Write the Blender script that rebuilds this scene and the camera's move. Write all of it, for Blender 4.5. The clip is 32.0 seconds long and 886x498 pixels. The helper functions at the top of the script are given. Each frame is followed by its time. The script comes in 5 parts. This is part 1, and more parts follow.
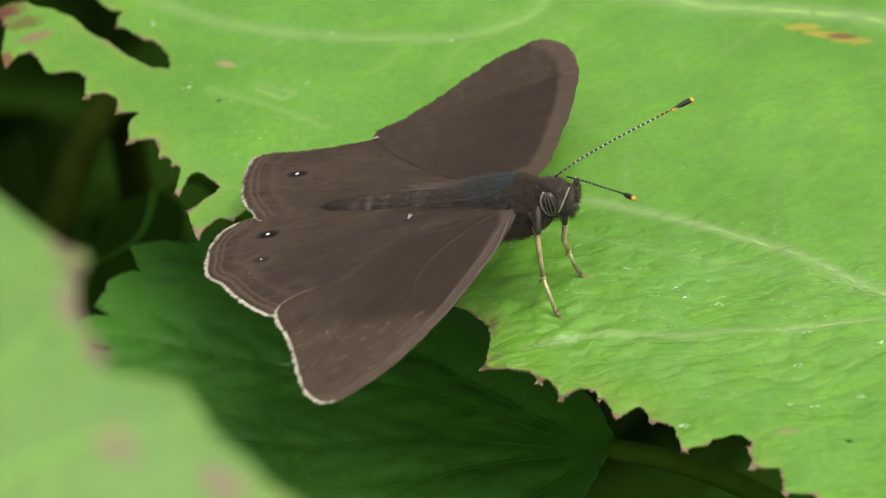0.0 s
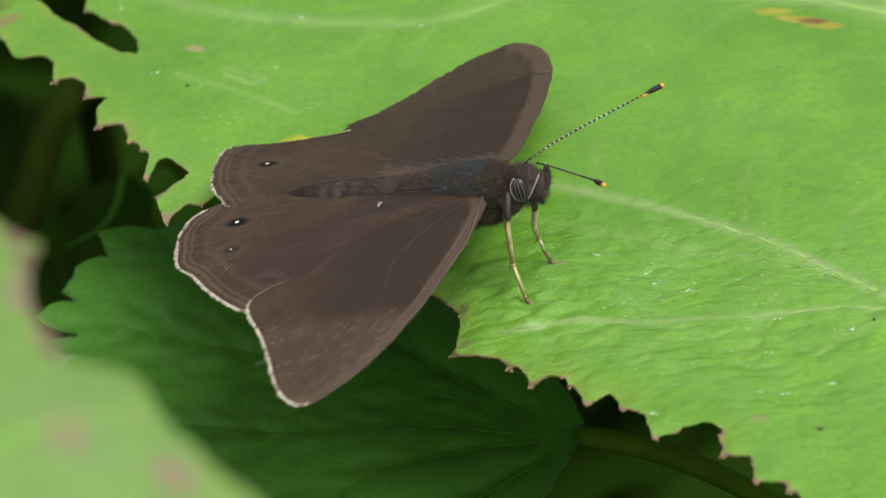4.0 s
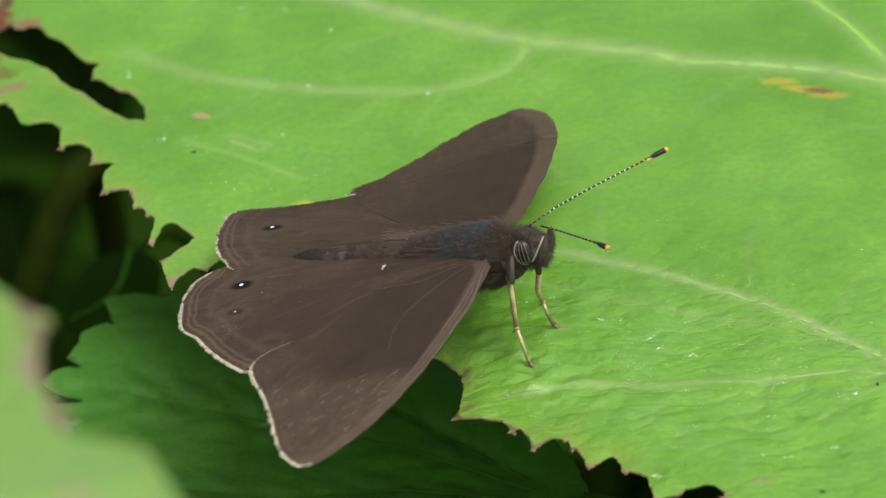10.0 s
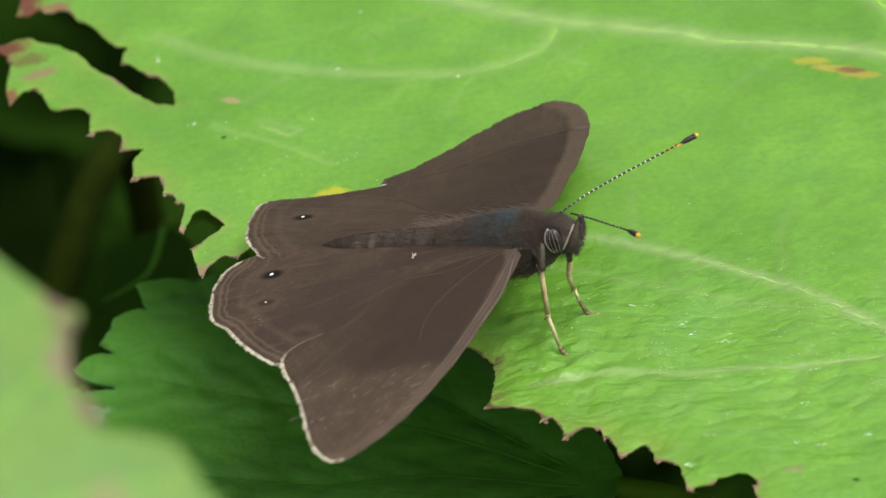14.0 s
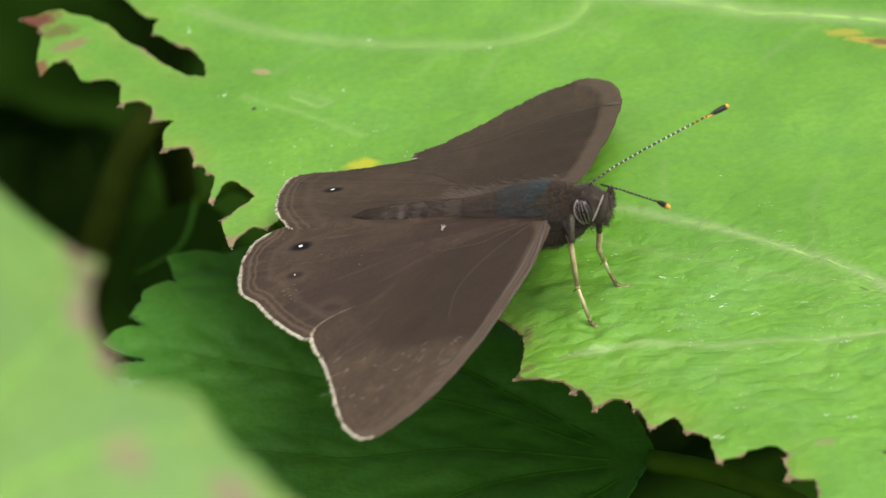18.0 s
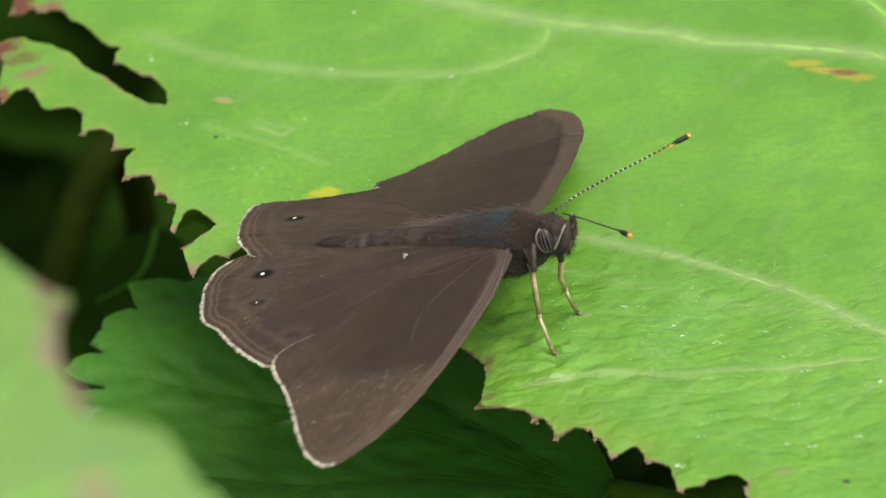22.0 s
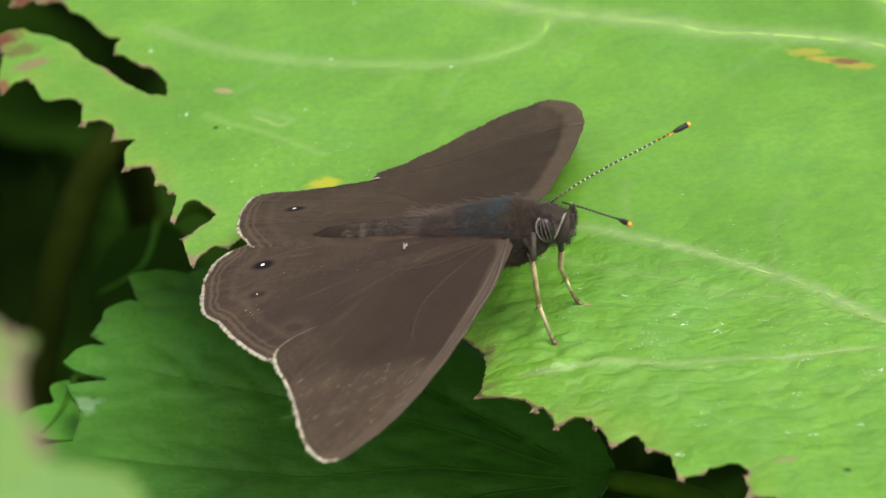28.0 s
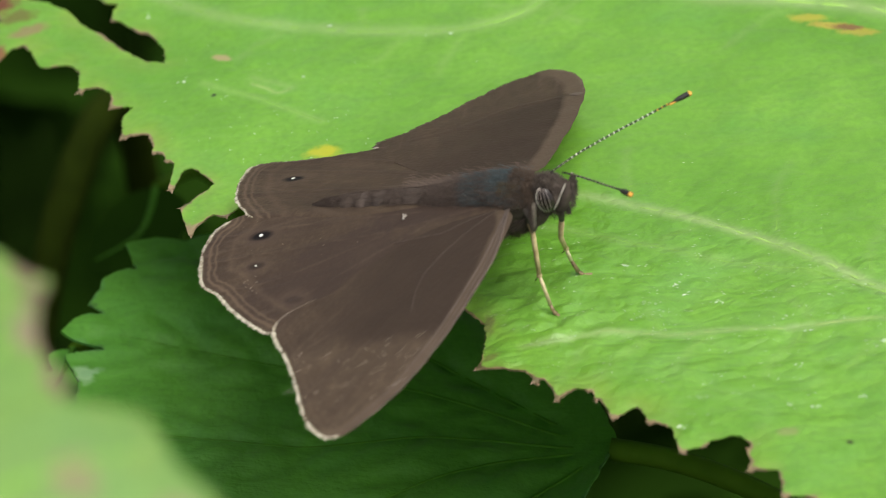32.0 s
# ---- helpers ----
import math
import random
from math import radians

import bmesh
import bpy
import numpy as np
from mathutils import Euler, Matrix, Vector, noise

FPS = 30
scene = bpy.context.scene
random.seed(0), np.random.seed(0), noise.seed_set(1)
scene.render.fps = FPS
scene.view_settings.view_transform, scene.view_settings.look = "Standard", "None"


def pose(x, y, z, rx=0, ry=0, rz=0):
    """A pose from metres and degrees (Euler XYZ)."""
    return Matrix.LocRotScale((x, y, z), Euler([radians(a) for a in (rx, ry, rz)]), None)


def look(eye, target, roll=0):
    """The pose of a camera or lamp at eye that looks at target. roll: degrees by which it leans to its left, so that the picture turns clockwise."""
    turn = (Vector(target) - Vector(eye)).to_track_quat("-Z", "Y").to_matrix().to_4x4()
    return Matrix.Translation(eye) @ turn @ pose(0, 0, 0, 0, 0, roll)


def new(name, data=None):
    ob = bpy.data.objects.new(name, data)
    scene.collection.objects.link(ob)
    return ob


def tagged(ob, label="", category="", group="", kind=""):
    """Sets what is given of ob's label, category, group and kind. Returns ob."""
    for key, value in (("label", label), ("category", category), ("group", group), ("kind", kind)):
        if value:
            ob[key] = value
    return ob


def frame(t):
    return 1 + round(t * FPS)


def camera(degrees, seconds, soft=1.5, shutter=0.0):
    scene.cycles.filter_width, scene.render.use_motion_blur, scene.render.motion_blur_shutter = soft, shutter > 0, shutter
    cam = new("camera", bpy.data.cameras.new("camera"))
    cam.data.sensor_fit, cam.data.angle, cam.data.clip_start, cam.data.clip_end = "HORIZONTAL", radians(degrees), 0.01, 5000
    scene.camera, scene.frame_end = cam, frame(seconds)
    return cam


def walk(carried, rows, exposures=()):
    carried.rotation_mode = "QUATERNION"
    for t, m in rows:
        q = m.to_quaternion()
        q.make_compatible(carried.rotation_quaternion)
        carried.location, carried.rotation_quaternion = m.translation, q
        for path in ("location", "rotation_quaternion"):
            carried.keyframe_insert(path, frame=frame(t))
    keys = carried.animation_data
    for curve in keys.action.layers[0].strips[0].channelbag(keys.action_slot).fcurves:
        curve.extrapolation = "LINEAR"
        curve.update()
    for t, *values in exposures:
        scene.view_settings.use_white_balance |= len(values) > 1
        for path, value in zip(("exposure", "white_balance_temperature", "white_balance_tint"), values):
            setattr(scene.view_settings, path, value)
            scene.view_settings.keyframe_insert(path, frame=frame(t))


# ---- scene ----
from mathutils.geometry import delaunay_2d_cdt

cam = camera(12.0, 32.0, soft=0.95)
cam.data.dof.use_dof = True
cam.data.dof.focus_distance = 0.40
cam.data.dof.aperture_fstop = 40.0

PATH = [
    (0, pose(-0.00133, -0.29961, 0.76763, 48.614, 0.184, 0.374)),
    (0.5, pose(-0.00066, -0.29964, 0.76787, 49.043, 0.473, 0.617)),
    (1, pose(-0.00170, -0.30100, 0.76809, 49.578, 0.503, 0.559)),
    (1.5, pose(-0.00229, -0.30010, 0.76823, 49.642, 0.370, 0.354)),
    (2, pose(-0.00164, -0.29979, 0.76821, 49.375, 0.108, 0.164)),
    (2.5, pose(-0.00168, -0.29901, 0.76840, 48.922, -0.101, -0.026)),
    (3, pose(-0.00136, -0.29913, 0.76772, 48.577, -0.151, -0.022)),
    (3.5, pose(-0.00103, -0.29847, 0.76694, 48.450, -0.055, 0.139)),
    (5.5, pose(-0.00109, -0.29656, 0.76841, 47.689, -0.001, -0.229)),
    (6, pose(-0.00111, -0.29719, 0.76892, 47.582, 0.095, -0.193)),
    (6.5, pose(-0.00045, -0.29631, 0.76879, 47.778, 0.228, -0.104)),
    (7, pose(-0.00010, -0.29545, 0.76812, 48.097, 0.235, -0.018)),
    (7.5, pose(-0.00021, -0.29514, 0.76785, 48.114, 0.182, 0.147)),
    (8, pose(0.00129, -0.29530, 0.76770, 47.723, 0.343, 0.121)),
    (8.5, pose(0.00128, -0.29725, 0.76754, 47.584, 0.355, 0.124)),
    (9, pose(0.00075, -0.29844, 0.76774, 48.114, 0.152, 0.038)),
    (9.5, pose(0.00042, -0.30031, 0.76539, 49.197, -0.050, 0.412)),
    (10, pose(0.00020, -0.30084, 0.76377, 49.830, -0.144, 0.474)),
    (10.5, pose(0.00249, -0.29810, 0.76445, 49.481, 0.214, 0.443)),
    (11, pose(0.00223, -0.29788, 0.76435, 49.221, 0.355, 0.577)),
    (11.5, pose(0.00193, -0.29738, 0.76388, 48.957, 0.434, 0.716)),
    (12, pose(0.00200, -0.29718, 0.76405, 48.819, 0.596, 0.837)),
    (12.5, pose(0.00320, -0.29671, 0.76509, 48.402, 0.858, 0.842)),
    (13, pose(0.00258, -0.29733, 0.76576, 48.533, 0.776, 0.710)),
    (13.5, pose(0.00289, -0.29677, 0.76551, 48.829, 0.813, 0.697)),
    (14, pose(0.00155, -0.29677, 0.76619, 49.011, 0.667, 0.588)),
    (14.5, pose(0.00153, -0.29612, 0.76636, 48.615, 0.825, 0.660)),
    (15, pose(0.00180, -0.29586, 0.76679, 48.255, 0.959, 0.690)),
    (15.5, pose(0.00117, -0.29503, 0.76757, 48.118, 0.961, 0.624)),
    (17.5, pose(0.00271, -0.29587, 0.76482, 48.494, 0.935, 0.956)),
    (18, pose(0.00321, -0.29596, 0.76442, 48.746, 1.018, 1.138)),
    (18.5, pose(0.00329, -0.29563, 0.76461, 48.707, 0.950, 1.089)),
    (19, pose(0.00309, -0.29641, 0.76436, 48.715, 0.815, 0.999)),
    (19.5, pose(0.00310, -0.29613, 0.76425, 48.748, 0.886, 0.998)),
    (20, pose(0.00276, -0.29550, 0.76492, 48.673, 0.982, 1.034)),
    (20.5, pose(0.00224, -0.29623, 0.76585, 48.567, 1.055, 1.051)),
    (21, pose(0.00270, -0.29655, 0.76521, 48.646, 0.845, 1.039)),
    (21.5, pose(0.00230, -0.29649, 0.76559, 48.873, 0.637, 0.808)),
    (22, pose(0.00246, -0.29674, 0.76459, 49.184, 0.450, 0.797)),
    (22.5, pose(0.00298, -0.29673, 0.76373, 49.062, 0.618, 0.872)),
    (23, pose(0.00250, -0.29694, 0.76418, 48.927, 0.682, 0.955)),
    (23.5, pose(0.00313, -0.29723, 0.76341, 48.817, 0.738, 1.077)),
    (24, pose(0.00240, -0.29802, 0.76448, 48.766, 0.671, 0.961)),
    (24.5, pose(0.00246, -0.29690, 0.76492, 48.810, 0.548, 0.813)),
    (26.5, pose(0.00276, -0.29516, 0.76401, 48.408, 0.717, 0.796)),
    (27, pose(0.00335, -0.29557, 0.76451, 48.387, 0.894, 0.883)),
    (27.5, pose(0.00322, -0.29600, 0.76473, 48.561, 0.943, 0.905)),
    (28, pose(0.00321, -0.29675, 0.76350, 49.164, 0.638, 0.780)),
    (28.5, pose(0.00418, -0.29559, 0.76313, 49.244, 0.523, 0.609)),
    (29, pose(0.00347, -0.29525, 0.76353, 49.011, 0.478, 0.383)),
    (29.5, pose(0.00421, -0.29479, 0.76278, 48.687, 0.625, 0.528)),
    (30, pose(0.00443, -0.29465, 0.76318, 48.509, 0.796, 0.694)),
    (30.5, pose(0.00422, -0.29428, 0.76326, 48.448, 0.899, 0.820)),
    (31, pose(0.00412, -0.29434, 0.76328, 48.424, 0.791, 0.770)),
    (31.5, pose(0.00377, -0.29408, 0.76302, 48.431, 0.669, 0.752)),
    (32, pose(0.00352, -0.29314, 0.76339, 48.420, 0.767, 0.728)),
]
walk(cam, PATH, [(0.0, 0.66), (1.5, 0.58), (3.0, 0.55), (7.0, 0.72), (9.0, 0.74), (10.0, 0.64), (11.0, 0.61), (12.0, 0.66), (13.0, 0.74), (15.0, 0.72), (18.0, 0.77), (21.0, 0.77), (24.0, 0.72), (27.0, 0.71), (28.0, 0.77), (29.0, 0.61), (30.0, 0.67), (32.0, 0.74)])

# ---- light ----
SUN_UP, SUN_TURN = radians(72), radians(120)
world = bpy.data.worlds.new("overcast_sky")
scene.world = world
world.use_nodes = True
wn = world.node_tree
sky = wn.nodes.new("ShaderNodeTexSky")
sky.sky_type = "NISHITA"
sky.sun_disc = False
sky.sun_elevation, sky.sun_rotation = SUN_UP, SUN_TURN
sky.air_density, sky.dust_density = 1.0, 4.0
grey = wn.nodes.new("ShaderNodeHueSaturation")
grey.inputs["Saturation"].default_value = 0.3
wn.links.new(sky.outputs[0], grey.inputs["Color"])
wn.links.new(grey.outputs[0], wn.nodes["Background"].inputs[0])
wn.nodes["Background"].inputs[1].default_value = 0.12
sun = new("sun", bpy.data.lights.new("sun", "SUN"))
sun.data.energy, sun.data.angle, sun.data.color = 1.4, radians(35), (1.0, 0.96, 0.9)
away = Vector((math.sin(SUN_TURN) * math.cos(SUN_UP), math.cos(SUN_TURN) * math.cos(SUN_UP), math.sin(SUN_UP)))
sun.matrix_world = look(away * 3, (0, 0, 0))


MM = 0.001

# ---- materials ----
class Nodes:
    """A short way to write a node material."""

    def __init__(self, name, rough=0.5, spec=0.5):
        self.mat = bpy.data.materials.new(name)
        self.mat.use_nodes = True
        self.t = self.mat.node_tree
        self.out = self.t.nodes["Material Output"]
        self.bsdf = self.t.nodes["Principled BSDF"]
        self.bsdf.inputs["Roughness"].default_value = rough
        self.bsdf.inputs["Specular IOR Level"].default_value = spec
        self.co = self.add("ShaderNodeTexCoord").outputs["Object"]

    def add(self, kind, **props):
        n = self.t.nodes.new(kind)
        for key, value in props.items():
            if key == "operation":
                n.operation = value
            elif key == "blend_type":
                n.blend_type = value
            elif key == "data_type":
                n.data_type = value
            elif key == "attribute_name":
                n.attribute_name = value
            elif key == "feature":
                n.feature = value
        return n

    def link(self, a, b):
        self.t.links.new(a, b)

    def put(self, socket, value):
        if isinstance(value, bpy.types.NodeSocket):
            self.link(value, socket)
        else:
            socket.default_value = value

    def attr(self, name):
        return self.add("ShaderNodeAttribute", attribute_name=name).outputs["Fac"]

    def noise(self, scale, detail=3.0, rough=0.55, co=None):
        n = self.add("ShaderNodeTexNoise")
        self.link(co or self.co, n.inputs["Vector"])
        n.inputs["Scale"].default_value, n.inputs["Detail"].default_value, n.inputs["Roughness"].default_value = scale, detail, rough
        return n.outputs["Fac"]

    def stretched(self, sx, sy, sz, turn=0.0):
        """Object space turned by so many degrees, then scaled."""
        r = self.add("ShaderNodeMapping")
        self.link(self.co, r.inputs["Vector"])
        r.inputs["Rotation"].default_value = (0, 0, radians(turn))
        n = self.add("ShaderNodeMapping")
        self.link(r.outputs[0], n.inputs["Vector"])
        n.inputs["Scale"].default_value = (sx, sy, sz)
        return n.outputs[0]

    def voronoi(self, scale, feature="DISTANCE_TO_EDGE", co=None):
        n = self.add("ShaderNodeTexVoronoi", feature=feature)
        self.link(co or self.co, n.inputs["Vector"])
        n.inputs["Scale"].default_value = scale
        return n.outputs["Distance"]

    def span(self, value, a, b, c=0.0, d=1.0):
        n = self.add("ShaderNodeMapRange")
        self.put(n.inputs["Value"], value)
        for i, x in enumerate((a, b, c, d)):
            n.inputs[i + 1].default_value = x
        return n.outputs[0]

    def math(self, op, a, b=0.0):
        n = self.add("ShaderNodeMath", operation=op)
        self.put(n.inputs[0], a)
        self.put(n.inputs[1], b)
        return n.outputs[0]

    def mix(self, fac, a, b, kind="MIX"):
        n = self.add("ShaderNodeMix", data_type="RGBA", blend_type=kind)
        self.put(n.inputs[0], fac)
        self.put(n.inputs[6], a if isinstance(a, bpy.types.NodeSocket) else (*a, 1))
        self.put(n.inputs[7], b if isinstance(b, bpy.types.NodeSocket) else (*b, 1))
        return n.outputs[2]

    def colour(self, c):
        self.put(self.bsdf.inputs["Base Color"], c if isinstance(c, bpy.types.NodeSocket) else (*c, 1))

    def bump(self, height, strength=0.3, distance=0.0003):
        n = self.add("ShaderNodeBump")
        n.inputs["Strength"].default_value, n.inputs["Distance"].default_value = strength, distance
        self.link(height, n.inputs["Height"])
        self.link(n.outputs[0], self.bsdf.inputs["Normal"])

    def thin(self, colour, amount):
        """Light that comes through a leaf."""
        tr = self.add("ShaderNodeBsdfTranslucent")
        self.put(tr.inputs[0], colour if isinstance(colour, bpy.types.NodeSocket) else (*colour, 1))
        m = self.add("ShaderNodeMixShader")
        m.inputs[0].default_value = amount
        self.link(self.bsdf.outputs[0], m.inputs[1])
        self.link(tr.outputs[0], m.inputs[2])
        self.link(m.outputs[0], self.out.inputs[0])


def blob(n, x, y, rx, ry, turn=0.0, soft=0.35, rag=0.35):
    """1 inside a ragged oval of the leaf (mm), 0 outside."""
    v = n.add("ShaderNodeMapping")
    v.vector_type = "TEXTURE"
    v.inputs["Location"].default_value = (x * MM, y * MM, 0)
    v.inputs["Rotation"].default_value = (0, 0, radians(turn))
    v.inputs["Scale"].default_value = (rx * MM, ry * MM, 1)
    n.link(n.co, v.inputs["Vector"])
    d = n.add("ShaderNodeVectorMath", operation="LENGTH")
    n.link(v.outputs[0], d.inputs[0])
    k = n.math("ADD", d.outputs["Value"], n.span(n.noise(900, 3), 0.3, 0.7, -rag, rag))
    return n.span(k, 1 - soft, 1 + soft, 1.0, 0.0)


def leaf_material(name, pale, deep, rough, rim=(0.27, 0.18, 0.11), rim_mm=0.13, cell=420.0, lets_light=0.18, marks=(), yellowing=0.4, relief=0.2, spec=0.4, mesh_lines=1.0, rough_patch=()):
    n = Nodes(name, rough, spec)
    blotch = n.span(n.noise(34, 4), 0.35, 0.65)
    col = n.mix(blotch, deep, pale)
    col = n.mix(n.span(n.noise(150, 4), 0.4, 0.7, 0.0, 0.45), col, tuple(0.72 * c for c in deep))
    # bluish spots paint the leaf's sheen into its colour
    col = n.mix(n.span(n.noise(75, 5, 0.65), 0.5, 0.72, 0.0, 0.5), col, (0.82 * pale[0], 0.96 * pale[1], 1.5 * pale[2]))
    fine = n.span(n.noise(1300, 3), 0.35, 0.7, 0.0, 0.35)
    col = n.mix(fine, col, tuple(0.62 * c for c in deep))
    wavy = n.add("ShaderNodeVectorMath", operation="ADD")
    shift = n.add("ShaderNodeTexNoise")
    n.link(n.co, shift.inputs["Vector"])
    shift.inputs["Scale"].default_value = 160
    scaled = n.add("ShaderNodeVectorMath", operation="SCALE")
    n.link(shift.outputs["Color"], scaled.inputs[0])
    scaled.inputs["Scale"].default_value = 0.0035
    n.link(n.co, wavy.inputs[0])
    n.link(scaled.outputs[0], wavy.inputs[1])
    co = wavy.outputs[0]
    net = n.span(n.voronoi(cell, co=co), 0.0, 0.10, 1.0, 0.0)
    coarse = n.span(n.voronoi(cell * 0.34, co=co), 0.0, 0.05, 1.0, 0.0)
    col = n.mix(n.math("MULTIPLY", net, 0.10 * mesh_lines), col, tuple(min(1, 1.4 * c) for c in pale))
    col = n.mix(n.math("MULTIPLY", coarse, 0.13 * mesh_lines), col, tuple(min(1, 1.35 * c) for c in pale))
    edge = n.math("ADD", n.attr("rim"), n.span(n.noise(900, 3), 0.3, 0.7, -0.9 * rim_mm, 0.9 * rim_mm))
    edge = n.math("ADD", edge, n.span(n.noise(190, 2), 0.36, 0.64, -1.4 * rim_mm, 4.0 * rim_mm))
    edge = n.math("SUBTRACT", edge, n.math("MULTIPLY", n.attr("tip"), 0.45))
    col = n.mix(n.math("MULTIPLY", n.attr("net"), n.span(n.noise(300, 3), 0.35, 0.65, 0.1, 0.5)), col, (1.25 * pale[0], 1.12 * pale[1], 2.2 * pale[2]))
    old = n.math("MULTIPLY", n.span(n.noise(120, 2), 0.4, 0.65), n.span(edge, 0.6, 3.0, yellowing, 0.0))
    col = n.mix(old, col, (0.36, 0.40, 0.07))
    col = n.mix(n.math("MULTIPLY", n.attr("band"), n.span(n.noise(260, 3), 0.3, 0.7, 0.55, 1.0)), col, (0.35, 0.50, 0.18))
    col = n.mix(n.math("MULTIPLY", n.span(edge, 0.25, 1.1, yellowing, 0.0), n.span(n.noise(330, 2), 0.38, 0.6)), col, (0.33, 0.45, 0.10))
    col = n.mix(n.span(edge, rim_mm * 0.6, rim_mm * 1.5, 0.9, 0.0), col, n.mix(n.span(n.noise(520, 3), 0.35, 0.65), tuple(0.45 * c for c in rim), tuple(1.7 * c for c in rim)))
    for x, y, rx, ry, turn, tone in marks:
        col = n.mix(blob(n, x, y, rx, ry, turn), col, tone)
    n.colour(col)
    lumps = n.math("MULTIPLY", n.span(n.voronoi(cell * 0.34, co=co), 0.0, 0.3), 2.3)
    h = n.math("ADD", n.math("ADD", lumps, n.math("MULTIPLY", n.span(n.voronoi(cell, co=co), 0.0, 0.25), 0.5)), n.noise(1500, 2))
    furrow = n.noise(1.0, 4, 0.6, n.stretched(75, 430, 130, 5))
    ripple = n.noise(1.0, 3, 0.6, n.stretched(260, 1300, 420, 6))
    grain = n.math("ADD", n.math("MULTIPLY", furrow, 1.2), n.math("MULTIPLY", ripple, 1.0))
    if rough_patch:
        patch = blob(n, *rough_patch, soft=0.6)
        grain = n.math("MULTIPLY", grain, n.span(patch, 0.0, 1.0, 0.3, 1.0))
        h = n.math("MULTIPLY", h, n.span(patch, 0.0, 1.0, 0.5, 1.0))
        long_way = n.add("ShaderNodeMapping")
        n.link(co, long_way.inputs["Vector"])
        long_way.inputs["Rotation"].default_value = (0, 0, radians(6))
        long_way.inputs["Scale"].default_value = (0.34, 1, 1)
        for cells, deep in ((400, 1.5), (900, 0.35)):
            grain = n.math("ADD", grain, n.math("MULTIPLY", n.math("MULTIPLY", n.span(n.voronoi(cells, co=long_way.outputs[0]), 0.0, 0.16), deep), patch))
    h = n.math("ADD", h, grain)
    n.bump(h, relief, 0.0004)
    n.thin(col, lets_light)
    return n.mat


(C1_X, C1_Y), (C3_X, C3_Y) = [(1.1, -13.0), (0.7, -7.8)]
(D1_X, D1_Y), (D2_X, D2_Y), (D3_X, D3_Y), (D4_X, D4_Y) = [(32.8, -30.5), (38.6, -15.1), (41.0, -12.4), (27.5, -28.1)]
(E1_X, E1_Y), (E2_X, E2_Y), (E3_X, E3_Y), (E4_X, E4_Y), (E5_X, E5_Y) = [(-57.3, 79.1), (-54.6, 74.1), (-51.5, 70.8), (-49.1, 52.4), (-51.9, 48.6)]
BROWN, OLD = (0.19, 0.062, 0.028), (0.30, 0.18, 0.08)
(PALE_X, PALE_Y), (YEL_X, YEL_Y), (DOT_X, DOT_Y) = (-27.9, 42.8), (-16.3, 23.5), (-28.2, 35.8)
(LA_X, LA_Y), (LB_X, LB_Y), (LC_X, LC_Y) = [(31.3, 39.4), (34.4, 37.6), (37.0, 36.2)]
(T1_X, T1_Y), (T2_X, T2_Y), (T3_X, T3_Y), (T4_X, T4_Y) = [(-53.4, 58.1), (-50.8, 55.4), (-52.2, 67.5), (-48.8, 65.9)]
MARKS = [(PALE_X, PALE_Y, 0.9, 0.65, -20, (0.42, 0.36, 0.16)), (YEL_X, YEL_Y, 1.6, 1.0, 0, (0.50, 0.52, 0.03)),
         (DOT_X, DOT_Y, 0.26, 0.3, 0, (0.01, 0.01, 0.008)),
         (LA_X + 0.8, LA_Y, 1.8, 0.75, -12, (0.44, 0.44, 0.05)), (LB_X, LB_Y, 2.0, 0.6, -12, (0.46, 0.40, 0.06)), (LC_X, LC_Y, 1.9, 0.7, -12, (0.42, 0.40, 0.05)),
         (LB_X + 1.4, LB_Y - 0.4, 1.5, 0.5, -12, (0.24, 0.14, 0.05))]
DEAD = [(-27.6, 13.0, 1.9, 0.35, 28, (0.40, 0.30, 0.17)), (-24.9, 14.3, 1.1, 0.35, 20, (0.42, 0.33, 0.20)), (-29.0, 12.2, 0.45, 1.2, 10, (0.36, 0.27, 0.15)), (E4_X, E4_Y, 1.9, 1.0, 25, (0.30, 0.27, 0.10)), (T2_X, T2_Y, 2.0, 1.2, 15, (0.17, 0.19, 0.035)), (E5_X, E5_Y, 0.7, 1.6, 0, (0.27, 0.13, 0.05)),
         (E1_X, E1_Y, 1.8, 2.4, -30, (0.22, 0.12, 0.07)), (E2_X, E2_Y, 1.3, 2.0, -30, (0.26, 0.16, 0.10)), (E3_X, E3_Y, 0.8, 1.2, 0, (0.12, 0.06, 0.03)), (T1_X - 0.7, T1_Y, 2.9, 2.0, 10, BROWN),
         (T3_X, T3_Y, 1.4, 3.2, 10, BROWN), (T4_X, T4_Y, 1.4, 1.0, 0, OLD)]
DIRT = [(D1_X, D1_Y, 0.35, 0.2, -25, (0.03, 0.02, 0.01)), (D2_X, D2_Y, 0.12, 0.3, 0, (0.09, 0.04, 0.02)), (D3_X, D3_Y, 1.0, 0.6, -25, (0.42, 0.30, 0.14)), (D4_X, D4_Y, 0.9, 0.6, 0, (0.27, 0.37, 0.10)),
         (C1_X, C1_Y, 0.7, 0.5, 20, (0.22, 0.29, 0.07)), (C3_X, C3_Y, 0.5, 1.4, 0, (0.20, 0.25, 0.07))]
# centre of the pale patch that paints a sky reflection on the shaded leaf
WP_X, WP_Y = -40.4, 15.3
M_LEAF = leaf_material("fresh_green_leaf", (0.238, 0.510, 0.059), (0.160, 0.400, 0.037), 0.35, lets_light=0.33, spec=0.5, rough_patch=(22, -16, 34, 17, -8), marks=MARKS + DEAD + DIRT, relief=0.27, mesh_lines=0.35, rim_mm=0.10, yellowing=0.3)
